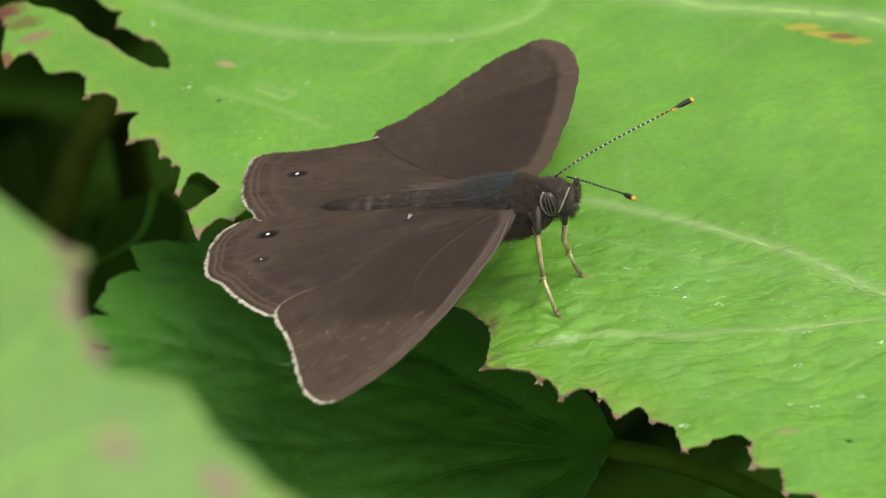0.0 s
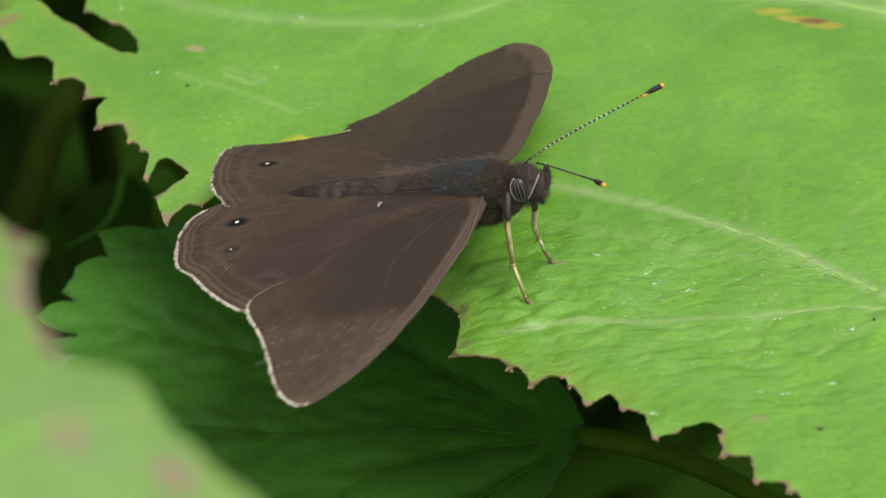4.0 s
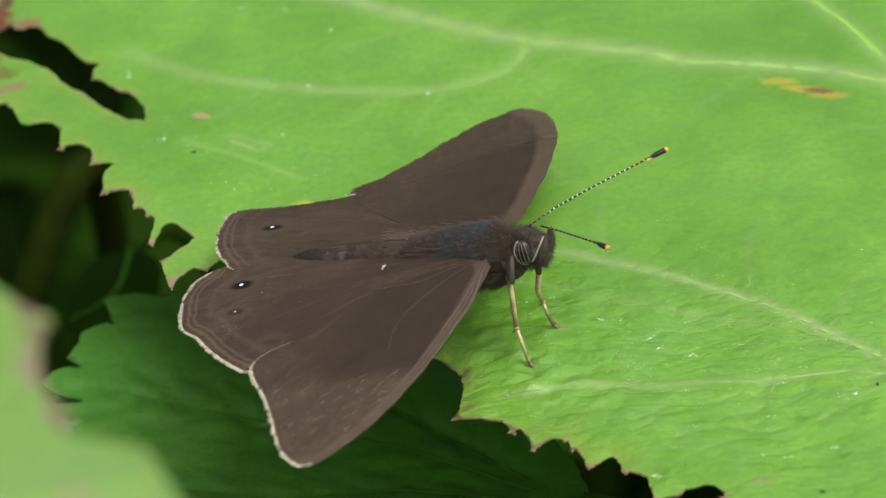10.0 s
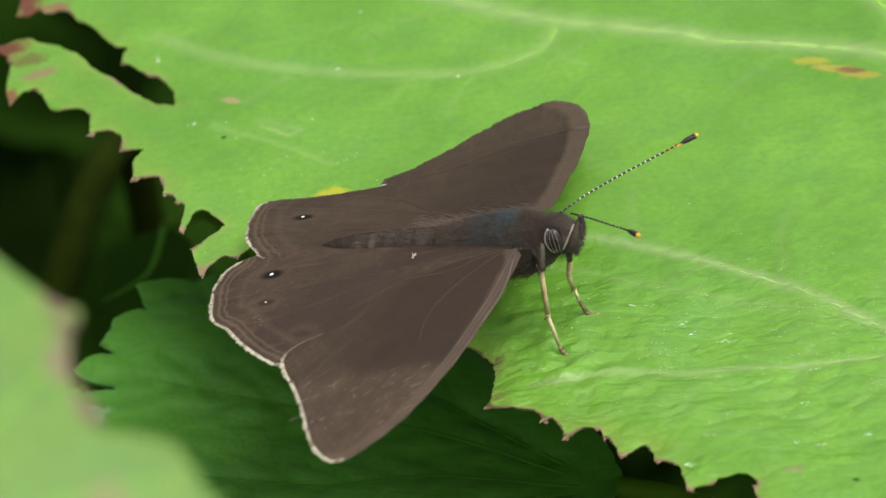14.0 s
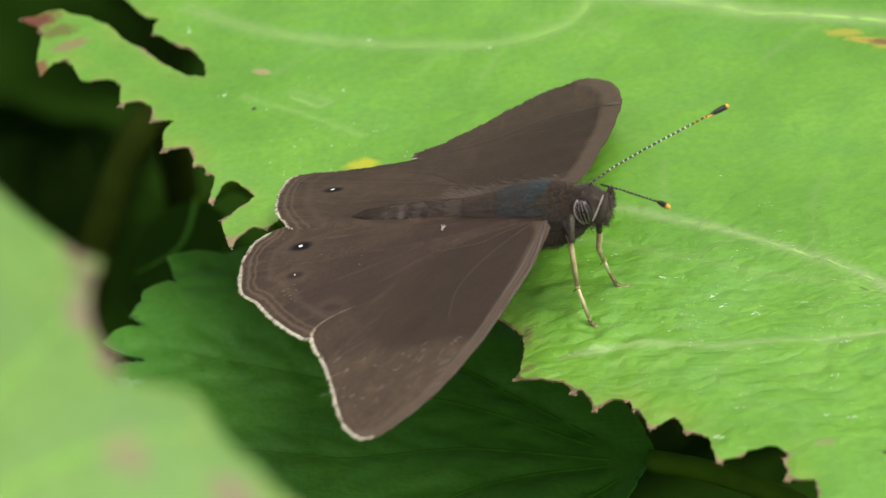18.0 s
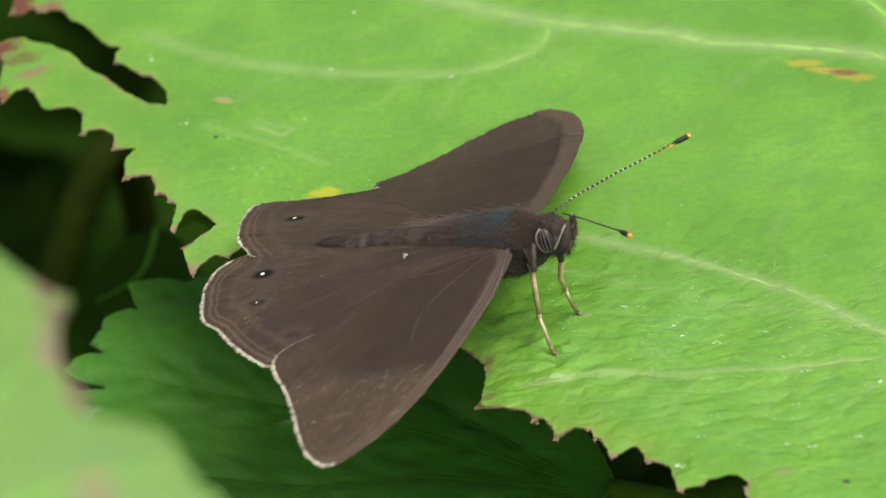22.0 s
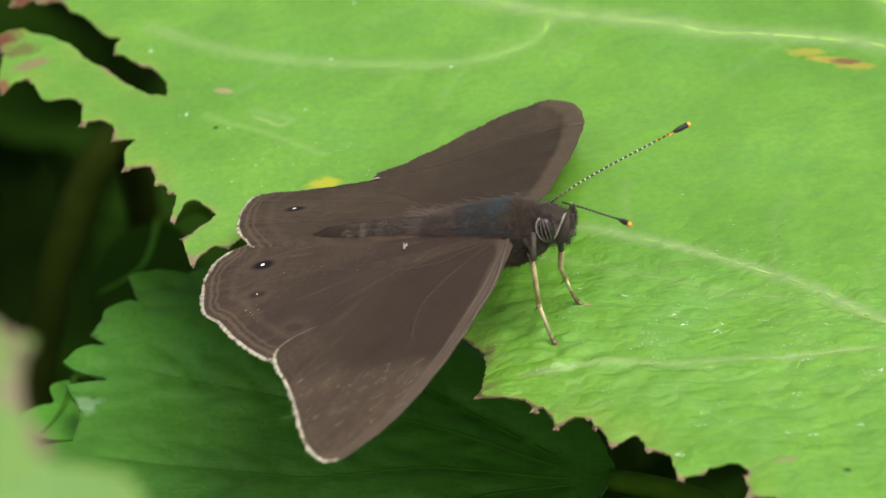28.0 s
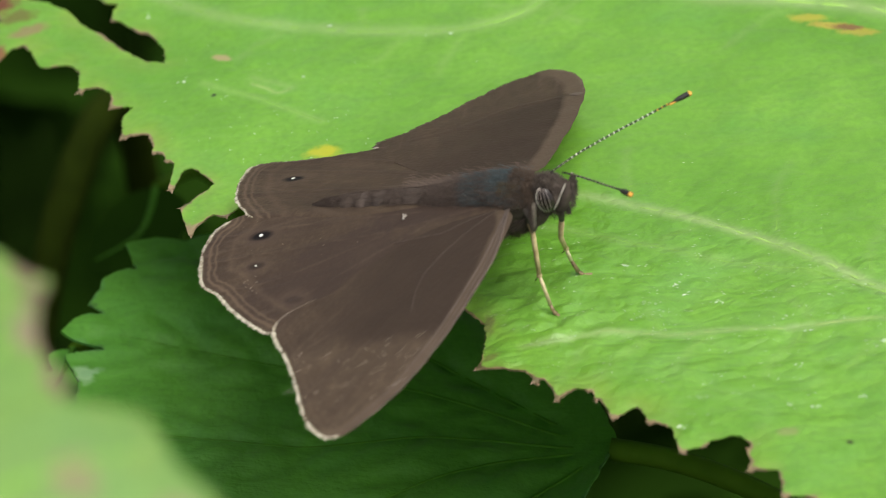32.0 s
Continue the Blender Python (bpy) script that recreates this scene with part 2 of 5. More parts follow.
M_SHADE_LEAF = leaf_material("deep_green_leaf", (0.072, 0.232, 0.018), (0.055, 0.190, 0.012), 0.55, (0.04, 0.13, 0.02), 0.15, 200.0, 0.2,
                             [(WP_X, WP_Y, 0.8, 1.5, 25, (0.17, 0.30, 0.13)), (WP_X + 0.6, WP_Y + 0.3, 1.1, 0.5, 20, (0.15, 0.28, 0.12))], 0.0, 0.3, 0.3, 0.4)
M_FRONT_LEAF = leaf_material("pale_green_leaf", (0.205, 0.355, 0.085), (0.155, 0.31, 0.055), 0.5, (0.22, 0.14, 0.105), 0.85, 380.0, marks=[(1.2, -6.4, 1.3, 1.8, 20, (0.26, 0.25, 0.12)), (7.5, -9.5, 1.1, 1.7, 40, (0.27, 0.24, 0.13)), (-2.6, 6.0, 0.9, 1.6, 0, (0.24, 0.20, 0.12)), (4.0, -14.0, 2.0, 1.2, 10, (0.22, 0.28, 0.09))])


def plain(name, a, b, scale, rough=0.6, bump=0.2, distance=0.0002, spec=0.4):
    n = Nodes(name, rough, spec)
    k = n.noise(scale, 4)
    n.colour(n.mix(n.span(k, 0.3, 0.7), a, b))
    n.bump(k, bump, distance)
    return n.mat


M_VEIN = plain("leaf_vein", (0.27, 0.44, 0.105), (0.32, 0.45, 0.14), 300, 0.7, 0.2, 0.0002, 0.15)
M_SOFT_VEIN = plain("broad_leaf_vein", (0.25, 0.46, 0.085), (0.30, 0.475, 0.125), 260, 0.7, 0.4, 0.0003, 0.15)
M_FINE_VEIN = plain("fine_leaf_vein", (0.195, 0.43, 0.057), (0.25, 0.455, 0.083), 300, 0.7, 0.2, 0.0002, 0.15)
# darker than the blade: the shade of its creases is put into the veins
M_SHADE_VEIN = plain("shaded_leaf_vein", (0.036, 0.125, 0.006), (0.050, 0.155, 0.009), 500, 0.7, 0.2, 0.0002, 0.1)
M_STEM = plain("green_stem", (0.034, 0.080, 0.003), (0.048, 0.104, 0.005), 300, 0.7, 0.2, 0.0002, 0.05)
# deep shade is put into the near-black colours of soil and undergrowth
M_SOIL = plain("shade_dark_soil", (0.004, 0.010, 0.0015), (0.008, 0.018, 0.0025), 60, 0.95, 0.8, 0.01, 0.0)
M_UNDER = plain("shade_dark_undergrowth", (0.008, 0.022, 0.0025), (0.016, 0.042, 0.004), 40, 0.9, 0.2, 0.0005, 0.0)
# low leaf and far stems: their dimness in the shade is part of the colour
M_DIM = plain("shade_dimmed_green", (0.018, 0.075, 0.003), (0.028, 0.105, 0.005), 60, 0.8, 0.2, 0.0005, 0.02)

# ---- shape helpers ----
def part(name, bm, material, parent, label="", smooth=True):
    me = bpy.data.meshes.new(name)
    bm.to_mesh(me)
    bm.free()
    return part_mesh(name, me, material, parent, label, smooth)


def part_mesh(name, me, material, parent, label="", smooth=True):
    me.materials.append(material)
    if smooth:
        me.polygons.foreach_set("use_smooth", [True] * len(me.polygons))
    ob = new(name, me)
    ob.parent = parent
    if label:
        tagged(ob, label)
    return ob


def finer(points, step, jitter=0.0, seed=1, closed=True):
    """A polyline with points at most step apart, with a slightly uneven run."""
    rnd = random.Random(seed)
    out = []
    pairs = list(zip(points, points[1:] + points[:1])) if closed else list(zip(points, points[1:]))
    for (ax, ay), (bx, by) in pairs:
        n = max(1, int(math.hypot(bx - ax, by - ay) / step))
        for i in range(n):
            k = i / n
            j = jitter if i else 0.0
            out.append((ax + (bx - ax) * k + rnd.uniform(-j, j), ay + (by - ay) * k + rnd.uniform(-j, j)))
    if not closed:
        out.append(points[-1])
    return out


def rounded(points, n=4, closed=True):
    """Catmull-Rom curve through the points."""
    out, m = [], len(points)
    for i in range(m if closed else m - 1):
        p = [points[(i + k) % m] if closed else points[min(max(i + k, 0), m - 1)] for k in (-1, 0, 1, 2)]
        for s in range(n):
            t = s / n
            out.append(tuple(0.5 * (2 * b + (c - a) * t + (2 * a - 5 * b + 4 * c - d) * t * t + (3 * b - a - 3 * c + d) * t ** 3)
                             for a, b, c, d in zip(*p)))
    if not closed:
        out.append(tuple(points[-1]))
    return out


def corners(points, least=40.0):
    """The outward corners of a closed outline, with their outward direction."""
    area = sum(a[0] * b[1] - b[0] * a[1] for a, b in zip(points, points[1:] + points[:1]))
    out = []
    for a, b, c in zip(points[-1:] + points[:-1], points, points[1:] + points[:1]):
        p, q = Vector(b) - Vector(a), Vector(c) - Vector(b)
        turn = math.degrees(math.atan2(p.x * q.y - p.y * q.x, p.dot(q))) * (1 if area > 0 else -1)
        if turn > least:
            out.append((b, (p.normalized() - q.normalized()).normalized()))
    return out


def away_from(pts, line, closed=True):
    """Distance of each point from a polyline."""
    a = np.array(line)
    b = np.roll(a, -1, 0) if closed else a[1:]
    a = a if closed else a[:-1]
    p = np.array(pts)
    best = np.full(len(p), 1e9)
    for s, e in zip(a, b):
        d = e - s
        k = np.clip(((p - s) @ d) / max(d @ d, 1e-9), 0, 1)
        best = np.minimum(best, np.hypot(*(p - s - k[:, None] * d).T))
    return best


def sheet(name, outline, step, height, measures):
    """A flat outline in mm as a fine triangle mesh in metres; height(x, y, rim) in mm; measures: named distances kept per point."""
    xs, ys = [p[0] for p in outline], [p[1] for p in outline]
    inner, row, y = [], 0, min(ys)
    rnd = random.Random(len(outline))
    while y < max(ys):
        x = min(xs) + (step / 2 if row % 2 else 0)
        while x < max(xs):
            inner.append((x + rnd.uniform(-0.12, 0.12) * step, y + rnd.uniform(-0.12, 0.12) * step))
            x += step
        y += step * 0.87
        row += 1
    d = away_from(inner, outline)
    inner = [p for p, k in zip(inner, d) if k > 0.3 * step]
    n = len(outline)
    verts, _, faces, _, _, _ = delaunay_2d_cdt([Vector(p) for p in outline + inner], [(i, (i + 1) % n) for i in range(n)], [], 1, 1e-6)
    pts = [(v.x, v.y) for v in verts]
    rim = away_from(pts, outline)
    me = bpy.data.meshes.new(name)
    me.from_pydata([(x * MM, y * MM, height(x, y, r) * MM) for (x, y), r in zip(pts, rim)], [], [f if cross(pts, f) > 0 else f[::-1] for f in faces])
    for key, line in {"rim": outline, **measures}.items():
        a = me.attributes.new(key, "FLOAT", "POINT")
        a.data.foreach_set("value", away_from(pts, line, key == "rim"))
    me.update()
    return me


def cross(pts, f):
    a, b, c = (pts[i] for i in f[:3])
    return (b[0] - a[0]) * (c[1] - a[1]) - (b[1] - a[1]) * (c[0] - a[0])


def thick(ob, mm):
    m = ob.modifiers.new("thickness", "SOLIDIFY")
    m.thickness, m.offset = mm * MM, -1.0
    crisp = ob.modifiers.new("crisp_edge", "EDGE_SPLIT")
    crisp.split_angle = radians(60)
    return ob


def crease(ob, lines, depth, width):
    """Sinks a blade along its veins (mm)."""
    me = ob.data
    n = len(me.vertices)
    co = np.empty(n * 3)
    me.vertices.foreach_get("co", co)
    co = co.reshape(-1, 3)
    best = np.full(n, 1e9)
    for line in lines:
        best = np.minimum(best, away_from(co[:, :2] / MM, line, False))
    co[:, 2] -= MM * depth * np.exp(-((best / width) ** 2))
    me.vertices.foreach_set("co", co.ravel())
    me.update()


def rope(points, radii, sides=8, flat=1.0):
    """A tapered round strand along points in mm, as a bmesh in metres."""
    bm = bmesh.new()
    pts = [Vector(p) for p in points]
    rings = []
    side = None
    for i, p in enumerate(pts):
        d = (pts[min(i + 1, len(pts) - 1)] - pts[max(i - 1, 0)]).normalized()
        ref = Vector((0, 0, 1)) if abs(d.z) < 0.9 else Vector((1, 0, 0))
        a = d.cross(ref).normalized() if side is None else (side - d * side.dot(d)).normalized()
        side = a
        b = a.cross(d)
        r = radii[i] if isinstance(radii, (list, tuple)) else radii
        rings.append([bm.verts.new((p + a * r * math.cos(q) + b * r * flat * math.sin(q)) * MM) for q in (2 * math.pi * s / sides for s in range(sides))])
    for r0, r1 in zip(rings, rings[1:]):
        for s in range(sides):
            bm.faces.new((r0[s], r0[(s + 1) % sides], r1[(s + 1) % sides], r1[s]))
    for ring, flip in ((rings[0], False), (rings[-1], True)):
        bm.faces.new(ring[::-1] if flip else ring)
    bmesh.ops.recalc_face_normals(bm, faces=bm.faces)
    return bm


def ball(points_radii, sides=16):
    """A rounded body through centres and radii along a line (closed at both ends)."""
    pts = [p for p, _ in points_radii]
    return rope(pts, [r for _, r in points_radii], sides)


def smooth_step(x):
    x = min(max(x, 0.0), 1.0)
    return x * x * (3 - 2 * x)


# ---- ground ----
bm = bmesh.new()
bmesh.ops.create_grid(bm, x_segments=120, y_segments=120, size=1.0)
for v in bm.verts:
    r = v.co.length
    v.co *= 1 + 60 * max(0, r - 0.6)
    v.co.z = 0.03 * noise.noise(v.co * 4) + 0.01 * noise.noise(v.co * 21)
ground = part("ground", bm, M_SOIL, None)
tagged(ground, "soil under the plants, deep shade put into its dark colour", "ground", kind="structure")

# ---- the large leaf that the butterfly sits on ----
UPPER = [(-60.5, 84.3), (-59.1, 80.9), (-56.7, 76.8), (-55.2, 74.0), (-53.7, 71.9), (-53.0, 68.8), (-53.0, 65.2), (-51.7, 65.0), (-50.6, 66.2), (-49.9, 65.2), (-49.1, 65.1), (-48.8, 65.6), (-47.3, 65.0), (-46.4, 63.5), (-45.5, 62.4), (-44.5, 61.6), (-43.5, 60.1), (-42.4, 58.1), (-41.3, 56.5), (-39.9, 56.1), (-40.3, 55.1), (-40.4, 52.9), (-39.4, 52.5), (-38.2, 51.1), (-37.1, 50.1), (-36.2, 49.6), (-35.0, 47.8), (-34.1, 46.0), (-33.9, 43.4)]
STRIP = [(-35.7, 43.9), (-37.7, 46.1), (-39.7, 48.2), (-41.1, 50.2), (-42.4, 51.6), (-43.8, 53.2), (-45.2, 55.6), (-46.6, 57.1), (-47.6, 57.9), (-49.8, 59.1), (-51.1, 60.0), (-52.4, 60.2), (-53.6, 59.6), (-55.3, 58.8), (-54.0, 57.6), (-53.2, 57.0), (-53.0, 55.8), (-52.5, 55.4), (-52.5, 53.1), (-52.5, 49.8), (-51.8, 47.1), (-51.1, 48.4), (-50.5, 49.4), (-49.4, 49.6), (-48.6, 48.5), (-48.0, 47.2), (-47.5, 45.9)]
LEFT = [(-47.2, 45.4), (-46.6, 45.0), (-44.5, 45.1), (-43.7, 44.6), (-43.0, 43.5), (-42.7, 42.1), (-42.6, 39.6), (-42.2, 39.3), (-41.9, 40.1), (-41.1, 40.1), (-40.0, 39.6), (-39.3, 39.0), (-38.9, 37.9), (-39.0, 35.8), (-38.4, 36.0), (-36.5, 35.6), (-37.3, 34.3), (-37.5, 33.3), (-37.2, 31.7), (-37.3, 29.8), (-36.8, 29.8), (-36.4, 30.2), (-34.5, 30.2), (-33.8, 28.2)]
HOOK = [(-33.8, 26.9), (-33.6, 26.5), (-33.3, 26.8), (-32.7, 26.5), (-32.4, 25.9), (-32.4, 25.1), (-32.1, 24.7), (-31.7, 24.8), (-31.3, 24.2), (-31.5, 19.7), (-31.2, 19.4), (-30.3, 23.0), (-29.5, 23.2), (-28.8, 22.8), (-26.9, 20.0), (-28.6, 18.2), (-30.0, 16.2), (-29.0, 11.9), (-28.6, 11.1), (-28.0, 13.2), (-26.7, 14.7), (-25.4, 14.2), (-25.0, 14.9), (-24.1, 15.7), (-18.2, 10.6)]
FRONT = [(-8.2, -0.2), (-1.6, -4.9), (0.3, -7.7), (0.5, -9.5), (0.2, -13.1), (-0.4, -14.5), (2.1, -14.8), (4.2, -15.4), (4.7, -16.3), (4.9, -17.3), (5.3, -17.6), (5.5, -17.0), (5.9, -17.0), (6.7, -18.8), (6.9, -20.1), (7.2, -20.2), (7.4, -19.6), (8.9, -18.8), (9.5, -19.0), (9.9, -19.5), (10.2, -19.3), (10.6, -20.8), (10.8, -20.4), (11.7, -22.3), (11.8, -23.4), (12.1, -23.8), (13.8, -22.3), (14.3, -22.1), (15.0, -23.4), (15.0, -24.4), (15.3, -25.0)]
CORNER = [(15.7, -24.7), (17.3, -25.9), (18.0, -29.5), (18.4, -29.7), (18.7, -29.1), (20.2, -28.8), (20.7, -27.9), (21.5, -28.0), (22.3, -27.7), (23.1, -27.9), (24.2, -28.9), (24.1, -29.6), (23.7, -29.5), (24.1, -31.5), (23.8, -33.0), (24.2, -33.2), (24.6, -32.8), (25.3, -33.0), (26.3, -32.9), (26.7, -35.0), (26.6, -37.0), (26.9, -37.2), (27.3, -36.8), (29.1, -37.2), (29.5, -37.9), (29.4, -38.7), (29.7, -38.9), (30.1, -38.7), (30.5, -39.5), (30.7, -42.0), (32.4, -42.5), (33.3, -45.5)]
AROUND = [(34.9, -49.1), (39.3, -54.9), (44.8, -56.3), (49.2, -48.8), (49.8, -38.0), (48.2, -28.0), (46.8, -21.1), (50.1, -18.1), (57.3, -17.5), (65.1, -3.5), (70.3, 21.9), (68.1, 56.9), (52.9, 88.3), (25.3, 110.4), (-7.8, 112.1), (-33.7, 98.9), (-48.3, 86.2), (-55.2, 79.0)]
V_MAIN = [(46.8, -21.1), (43.2, -15.3), (39.9, -11.3), (35.5, -6.8), (31.5, -2.7), (26.3, 1.8), (21.1, 5.6), (15.7, 8.6), (11.4, 10.7), (7.5, 12.3), (3.1, 14.2)]
V_LOW = [(46.8, -21.1), (44.2, -15.5), (40.3, -13.5), (34.1, -12.6), (28.9, -12.5), (22.7, -12.2), (18.5, -12.0), (14.3, -11.2), (11.2, -10.9), (7.5, -11.7), (3.8, -12.0)]
V_TOP = [(46.8, -21.1), (49.9, 20.4), (46.0, 34.8), (38.8, 40.1), (29.2, 43.4), (23.5, 45.2), (17.7, 47.7), (11.8, 50.2), (5.9, 52.6), (-3.2, 57.8), (-12.8, 64.1), (-21.6, 69.1), (-30.7, 75.4), (-42.0, 82.6)]
V_FORK = [(6.2, 52.4), (5.0, 48.3), (2.4, 45.9), (-1.2, 44.4), (-6.0, 44.2), (-12.0, 45.4), (-18.1, 47.0), (-24.1, 48.8), (-30.3, 52.0), (-36.8, 57.6)]
V_UP = [(48.9, 27.8), (44.1, 39.7), (39.4, 49.8), (33.5, 60.2), (26.3, 76.1), (15.4, 96.3)]
V_MID = [(37.4, -9.1), (29.8, -3.9), (22.0, -0.8), (16.7, 1.9), (12.4, 3.6), (9.1, 5.5), (5.3, 6.9)]
V_SHORT = [(34.8, -18.0), (30.5, -21.6), (27.9, -23.4)]
V_LEFT = [(-16.8, 29.2), (-19.2, 31.2), (-21.6, 33.0), (-24.7, 35.3), (-29.5, 38.3)]
V_SCAR = [(-20.1, 36.2), (-21.2, 36.7), (-23.1, 37.9), (-24.6, 38.7)]
TRAIL = [(-24.4, 37.5), (-22.5, 36.1), (-21.6, 35.3), (-20.3, 35.9)]


def pillow(x, y, wide, deep, seed):
    """0 on a net of fine veins, 1 on the swollen blade between them."""
    wx, wy = x + 1.3 * noise.noise((x / 5, y / 5, seed)), y + 1.0 * noise.noise((x / 5, y / 5, seed + 3.0))
    d = noise.voronoi((wx / wide, wy / deep, seed))[0]
    return smooth_step(0.25 + 0.75 * (d[1] - d[0]) / 0.36)


def leaf_height(x, y, r=99.0):
    inside = smooth_step(r / 6)
    near = math.exp(-(((x - 20) / 26) ** 2 + ((y + 14) / 15) ** 2))
    wave = 0.8 * noise.noise((x / 17, y / 17, 0.3)) + (0.3 + 0.25 * near) * noise.noise((x / 6.5, y / 6.5, 4.1)) + 0.07 * noise.noise((x / 2.4, y / 2.4, 8.1))
    near_foot = math.exp(-(((x - 3) / 7) ** 2 + ((y + 8) / 7) ** 2))
    wave += (0.05 + 0.36 * near + 0.3 * near_foot) * pillow(x, y, 10.0, 2.5, 1.5) + (0.02 + 0.09 * near) * pillow(x, y, 4.6, 1.15, 6.5)
    wave += 0.6 * near_foot * (pillow(x, y, 3.8, 2.0, 9.5) - 0.5)
    wave += 0.18 * near * noise.noise((x / 15, (y + 0.06 * x) / 1.9, 3.7))
    puckers = 0.7 * abs(noise.noise((x / 3.4, y / 2.4, 2.2))) * (0.25 + 1.3 * near_foot)
    puckers += 0.42 * abs(noise.noise((x / 1.7, y / 1.5, 5.2))) * math.exp(-(((x - 2) / 5) ** 2 + ((y + 9) / 6) ** 2))
    curl = -0.16 * math.exp(-((r / 1.0) ** 2)) * (1 + 1.6 * noise.noise((x / 1.6, y / 1.6, 7.7)))
    return (wave * 0.6 + puckers * 1.5) * inside + curl


BLADE = UPPER + STRIP + LEFT + HOOK + FRONT + CORNER + AROUND[:-1]
edge = finer(BLADE, 0.24, 0.10, 3)
leaf = new("large_leaf", None)
leaf.matrix_world = Matrix.Translation((0, 0, 0.5)) @ Matrix(((0.99255, 0.0, 0.12187), (0.01442, 0.99298, -0.11743), (-0.12101, 0.11831, 0.98558))).transposed().to_4x4()
tagged(leaf, "large fresh green leaf with jagged brown-rimmed margin", "leaf")
blade = part_mesh("blade", sheet("blade", edge, 0.5, leaf_height, {}), M_LEAF, leaf)
thick(blade, 0.17)


def vein_bands(ob, lines):
    """Keeps for each point how deep it lies in the pale band along a vein (1 on the vein, 0 off it)."""
    me = ob.data
    co = np.empty(len(me.vertices) * 3)
    me.vertices.foreach_get("co", co)
    co = co.reshape(-1, 3)[:, :2] / MM
    band = np.zeros(len(co))
    for line, width, k in lines:
        band = np.maximum(band, k * np.exp(-((away_from(co, rounded(line, 4, False), False) / width) ** 2)))
    me.attributes.new("band", "FLOAT", "POINT").data.foreach_set("value", band)


def tooth_tips(ob, outline, reach):
    """Keeps for each point how near it lies to the tip of a tooth."""
    me = ob.data
    co = np.empty(len(me.vertices) * 3)
    me.vertices.foreach_get("co", co)
    co = co.reshape(-1, 3)[:, :2] / MM
    best = np.full(len(co), 1e9)
    for (x, y), _ in corners(outline):
        best = np.minimum(best, np.hypot(co[:, 0] - x, co[:, 1] - y))
    me.attributes.new("tip", "FLOAT", "POINT").data.foreach_set("value", np.exp(-((best / reach) ** 2)))


tooth_tips(blade, BLADE, 0.55)


def vein(name, line, r0, r1, material, parent, height, lift=0.0, label="", flat=0.35):
    run = rounded(line, 6, False)
    n = len(run)
    pts = [(x, y, height(x, y) + lift) for x, y in run]
    return part(name, rope(pts, [r0 + (r1 - r0) * i / (n - 1) for i in range(n)], 8, flat), material, parent, label)


for line, r0, r1, tone in ((V_MAIN, 0.24, 0.1, M_SOFT_VEIN), (V_LOW, 0.18, 0.03, M_VEIN), (V_TOP, 0.4, 0.15, M_SOFT_VEIN), (V_FORK, 0.3, 0.1, M_FINE_VEIN),
                           (V_UP, 0.42, 0.25, M_FINE_VEIN), (V_MID, 0.07, 0.03, M_FINE_VEIN), (V_SHORT, 0.09, 0.03, M_FINE_VEIN),
                           (V_LEFT, 0.09, 0.04, M_FINE_VEIN), (TRAIL, 0.11, 0.08, M_VEIN)):
    vein("vein", line, r0, r1, tone, leaf, leaf_height, -0.097 if r0 > 0.15 else 0.0, "", 0.09 if r0 > 0.15 else 0.16)

# fine side veins that leave the main ones and fork towards the margin
side_lines = []
rnd = random.Random(12)
for line, side, n, reach in ((V_MAIN, 1, 4, 13), (V_MAIN, -1, 3, 7), (V_LOW, -1, 6, 9), (V_LOW, 1, 3, 5), (V_TOP, -1, 4, 12), (V_FORK, -1, 4, 9), (V_FORK, 1, 2, 6)):
    run = rounded(line, 6, False)
    for i in range(n):
        k = int((0.12 + 0.8 * (i + rnd.uniform(-0.2, 0.2)) / n) * (len(run) - 2))
        (ax, ay), (bx, by) = run[k], run[k + 1]
        d = Vector((bx - ax, by - ay)).normalized()
        out = Vector((d.y, -d.x)) * (1 if side < 0 else -1)
        if (out.y > 0) != (side > 0):
            out = -out
        far = reach * rnd.uniform(0.7, 1.1)
        pts = [(ax, ay)]
        for j in range(1, 6):
            q = Vector((ax, ay)) + (d * 0.75 + out * (0.5 + 0.12 * j)).normalized() * far * j / 5
            pts.append((q.x + rnd.uniform(-0.25, 0.25), q.y + rnd.uniform(-0.25, 0.25)))
        side_lines.append((pts, 0.5, 0.22))
        vein("side_vein", pts[1:], 0.05, 0.02, M_FINE_VEIN, leaf, leaf_height, -0.012, "", 0.3)

vein_bands(blade, ((V_MAIN, 0.68, 1.0), (V_LOW, 0.38, 0.85), (V_TOP, 1.4, 0.9), (V_FORK, 1.0, 0.6), (V_UP, 1.1, 0.7), (V_MID, 0.7, 0.3), (V_LEFT, 0.45, 0.4), (TRAIL, 0.35, 0.45), (V_SCAR, 0.4, 0.4), *side_lines))
crease(blade, [rounded(v, 4, False) for v in (V_MAIN, V_LOW, V_TOP, V_FORK, V_UP)], 0.08, 1.6)

def on_blade(x, y):
    hit = False
    for (ax, ay), (bx, by) in zip(BLADE, BLADE[1:] + BLADE[:1]):
        if (ay > y) != (by > y) and x < (bx - ax) * (y - ay) / (by - ay) + ax:
            hit = not hit
    return hit


# the net of fine veins where the blade is puckered
me = blade.data
net = []
for v in me.vertices:
    x, y = v.co.x / MM, v.co.y / MM
    near = math.exp(-(((x - 20) / 30) ** 2 + ((y + 14) / 19) ** 2))
    net.append((1 - pillow(x, y, 10.0, 2.5, 1.5)) * near if near > 0.05 else 0.0)
me.attributes.new("net", "FLOAT", "POINT").data.foreach_set("value", net)

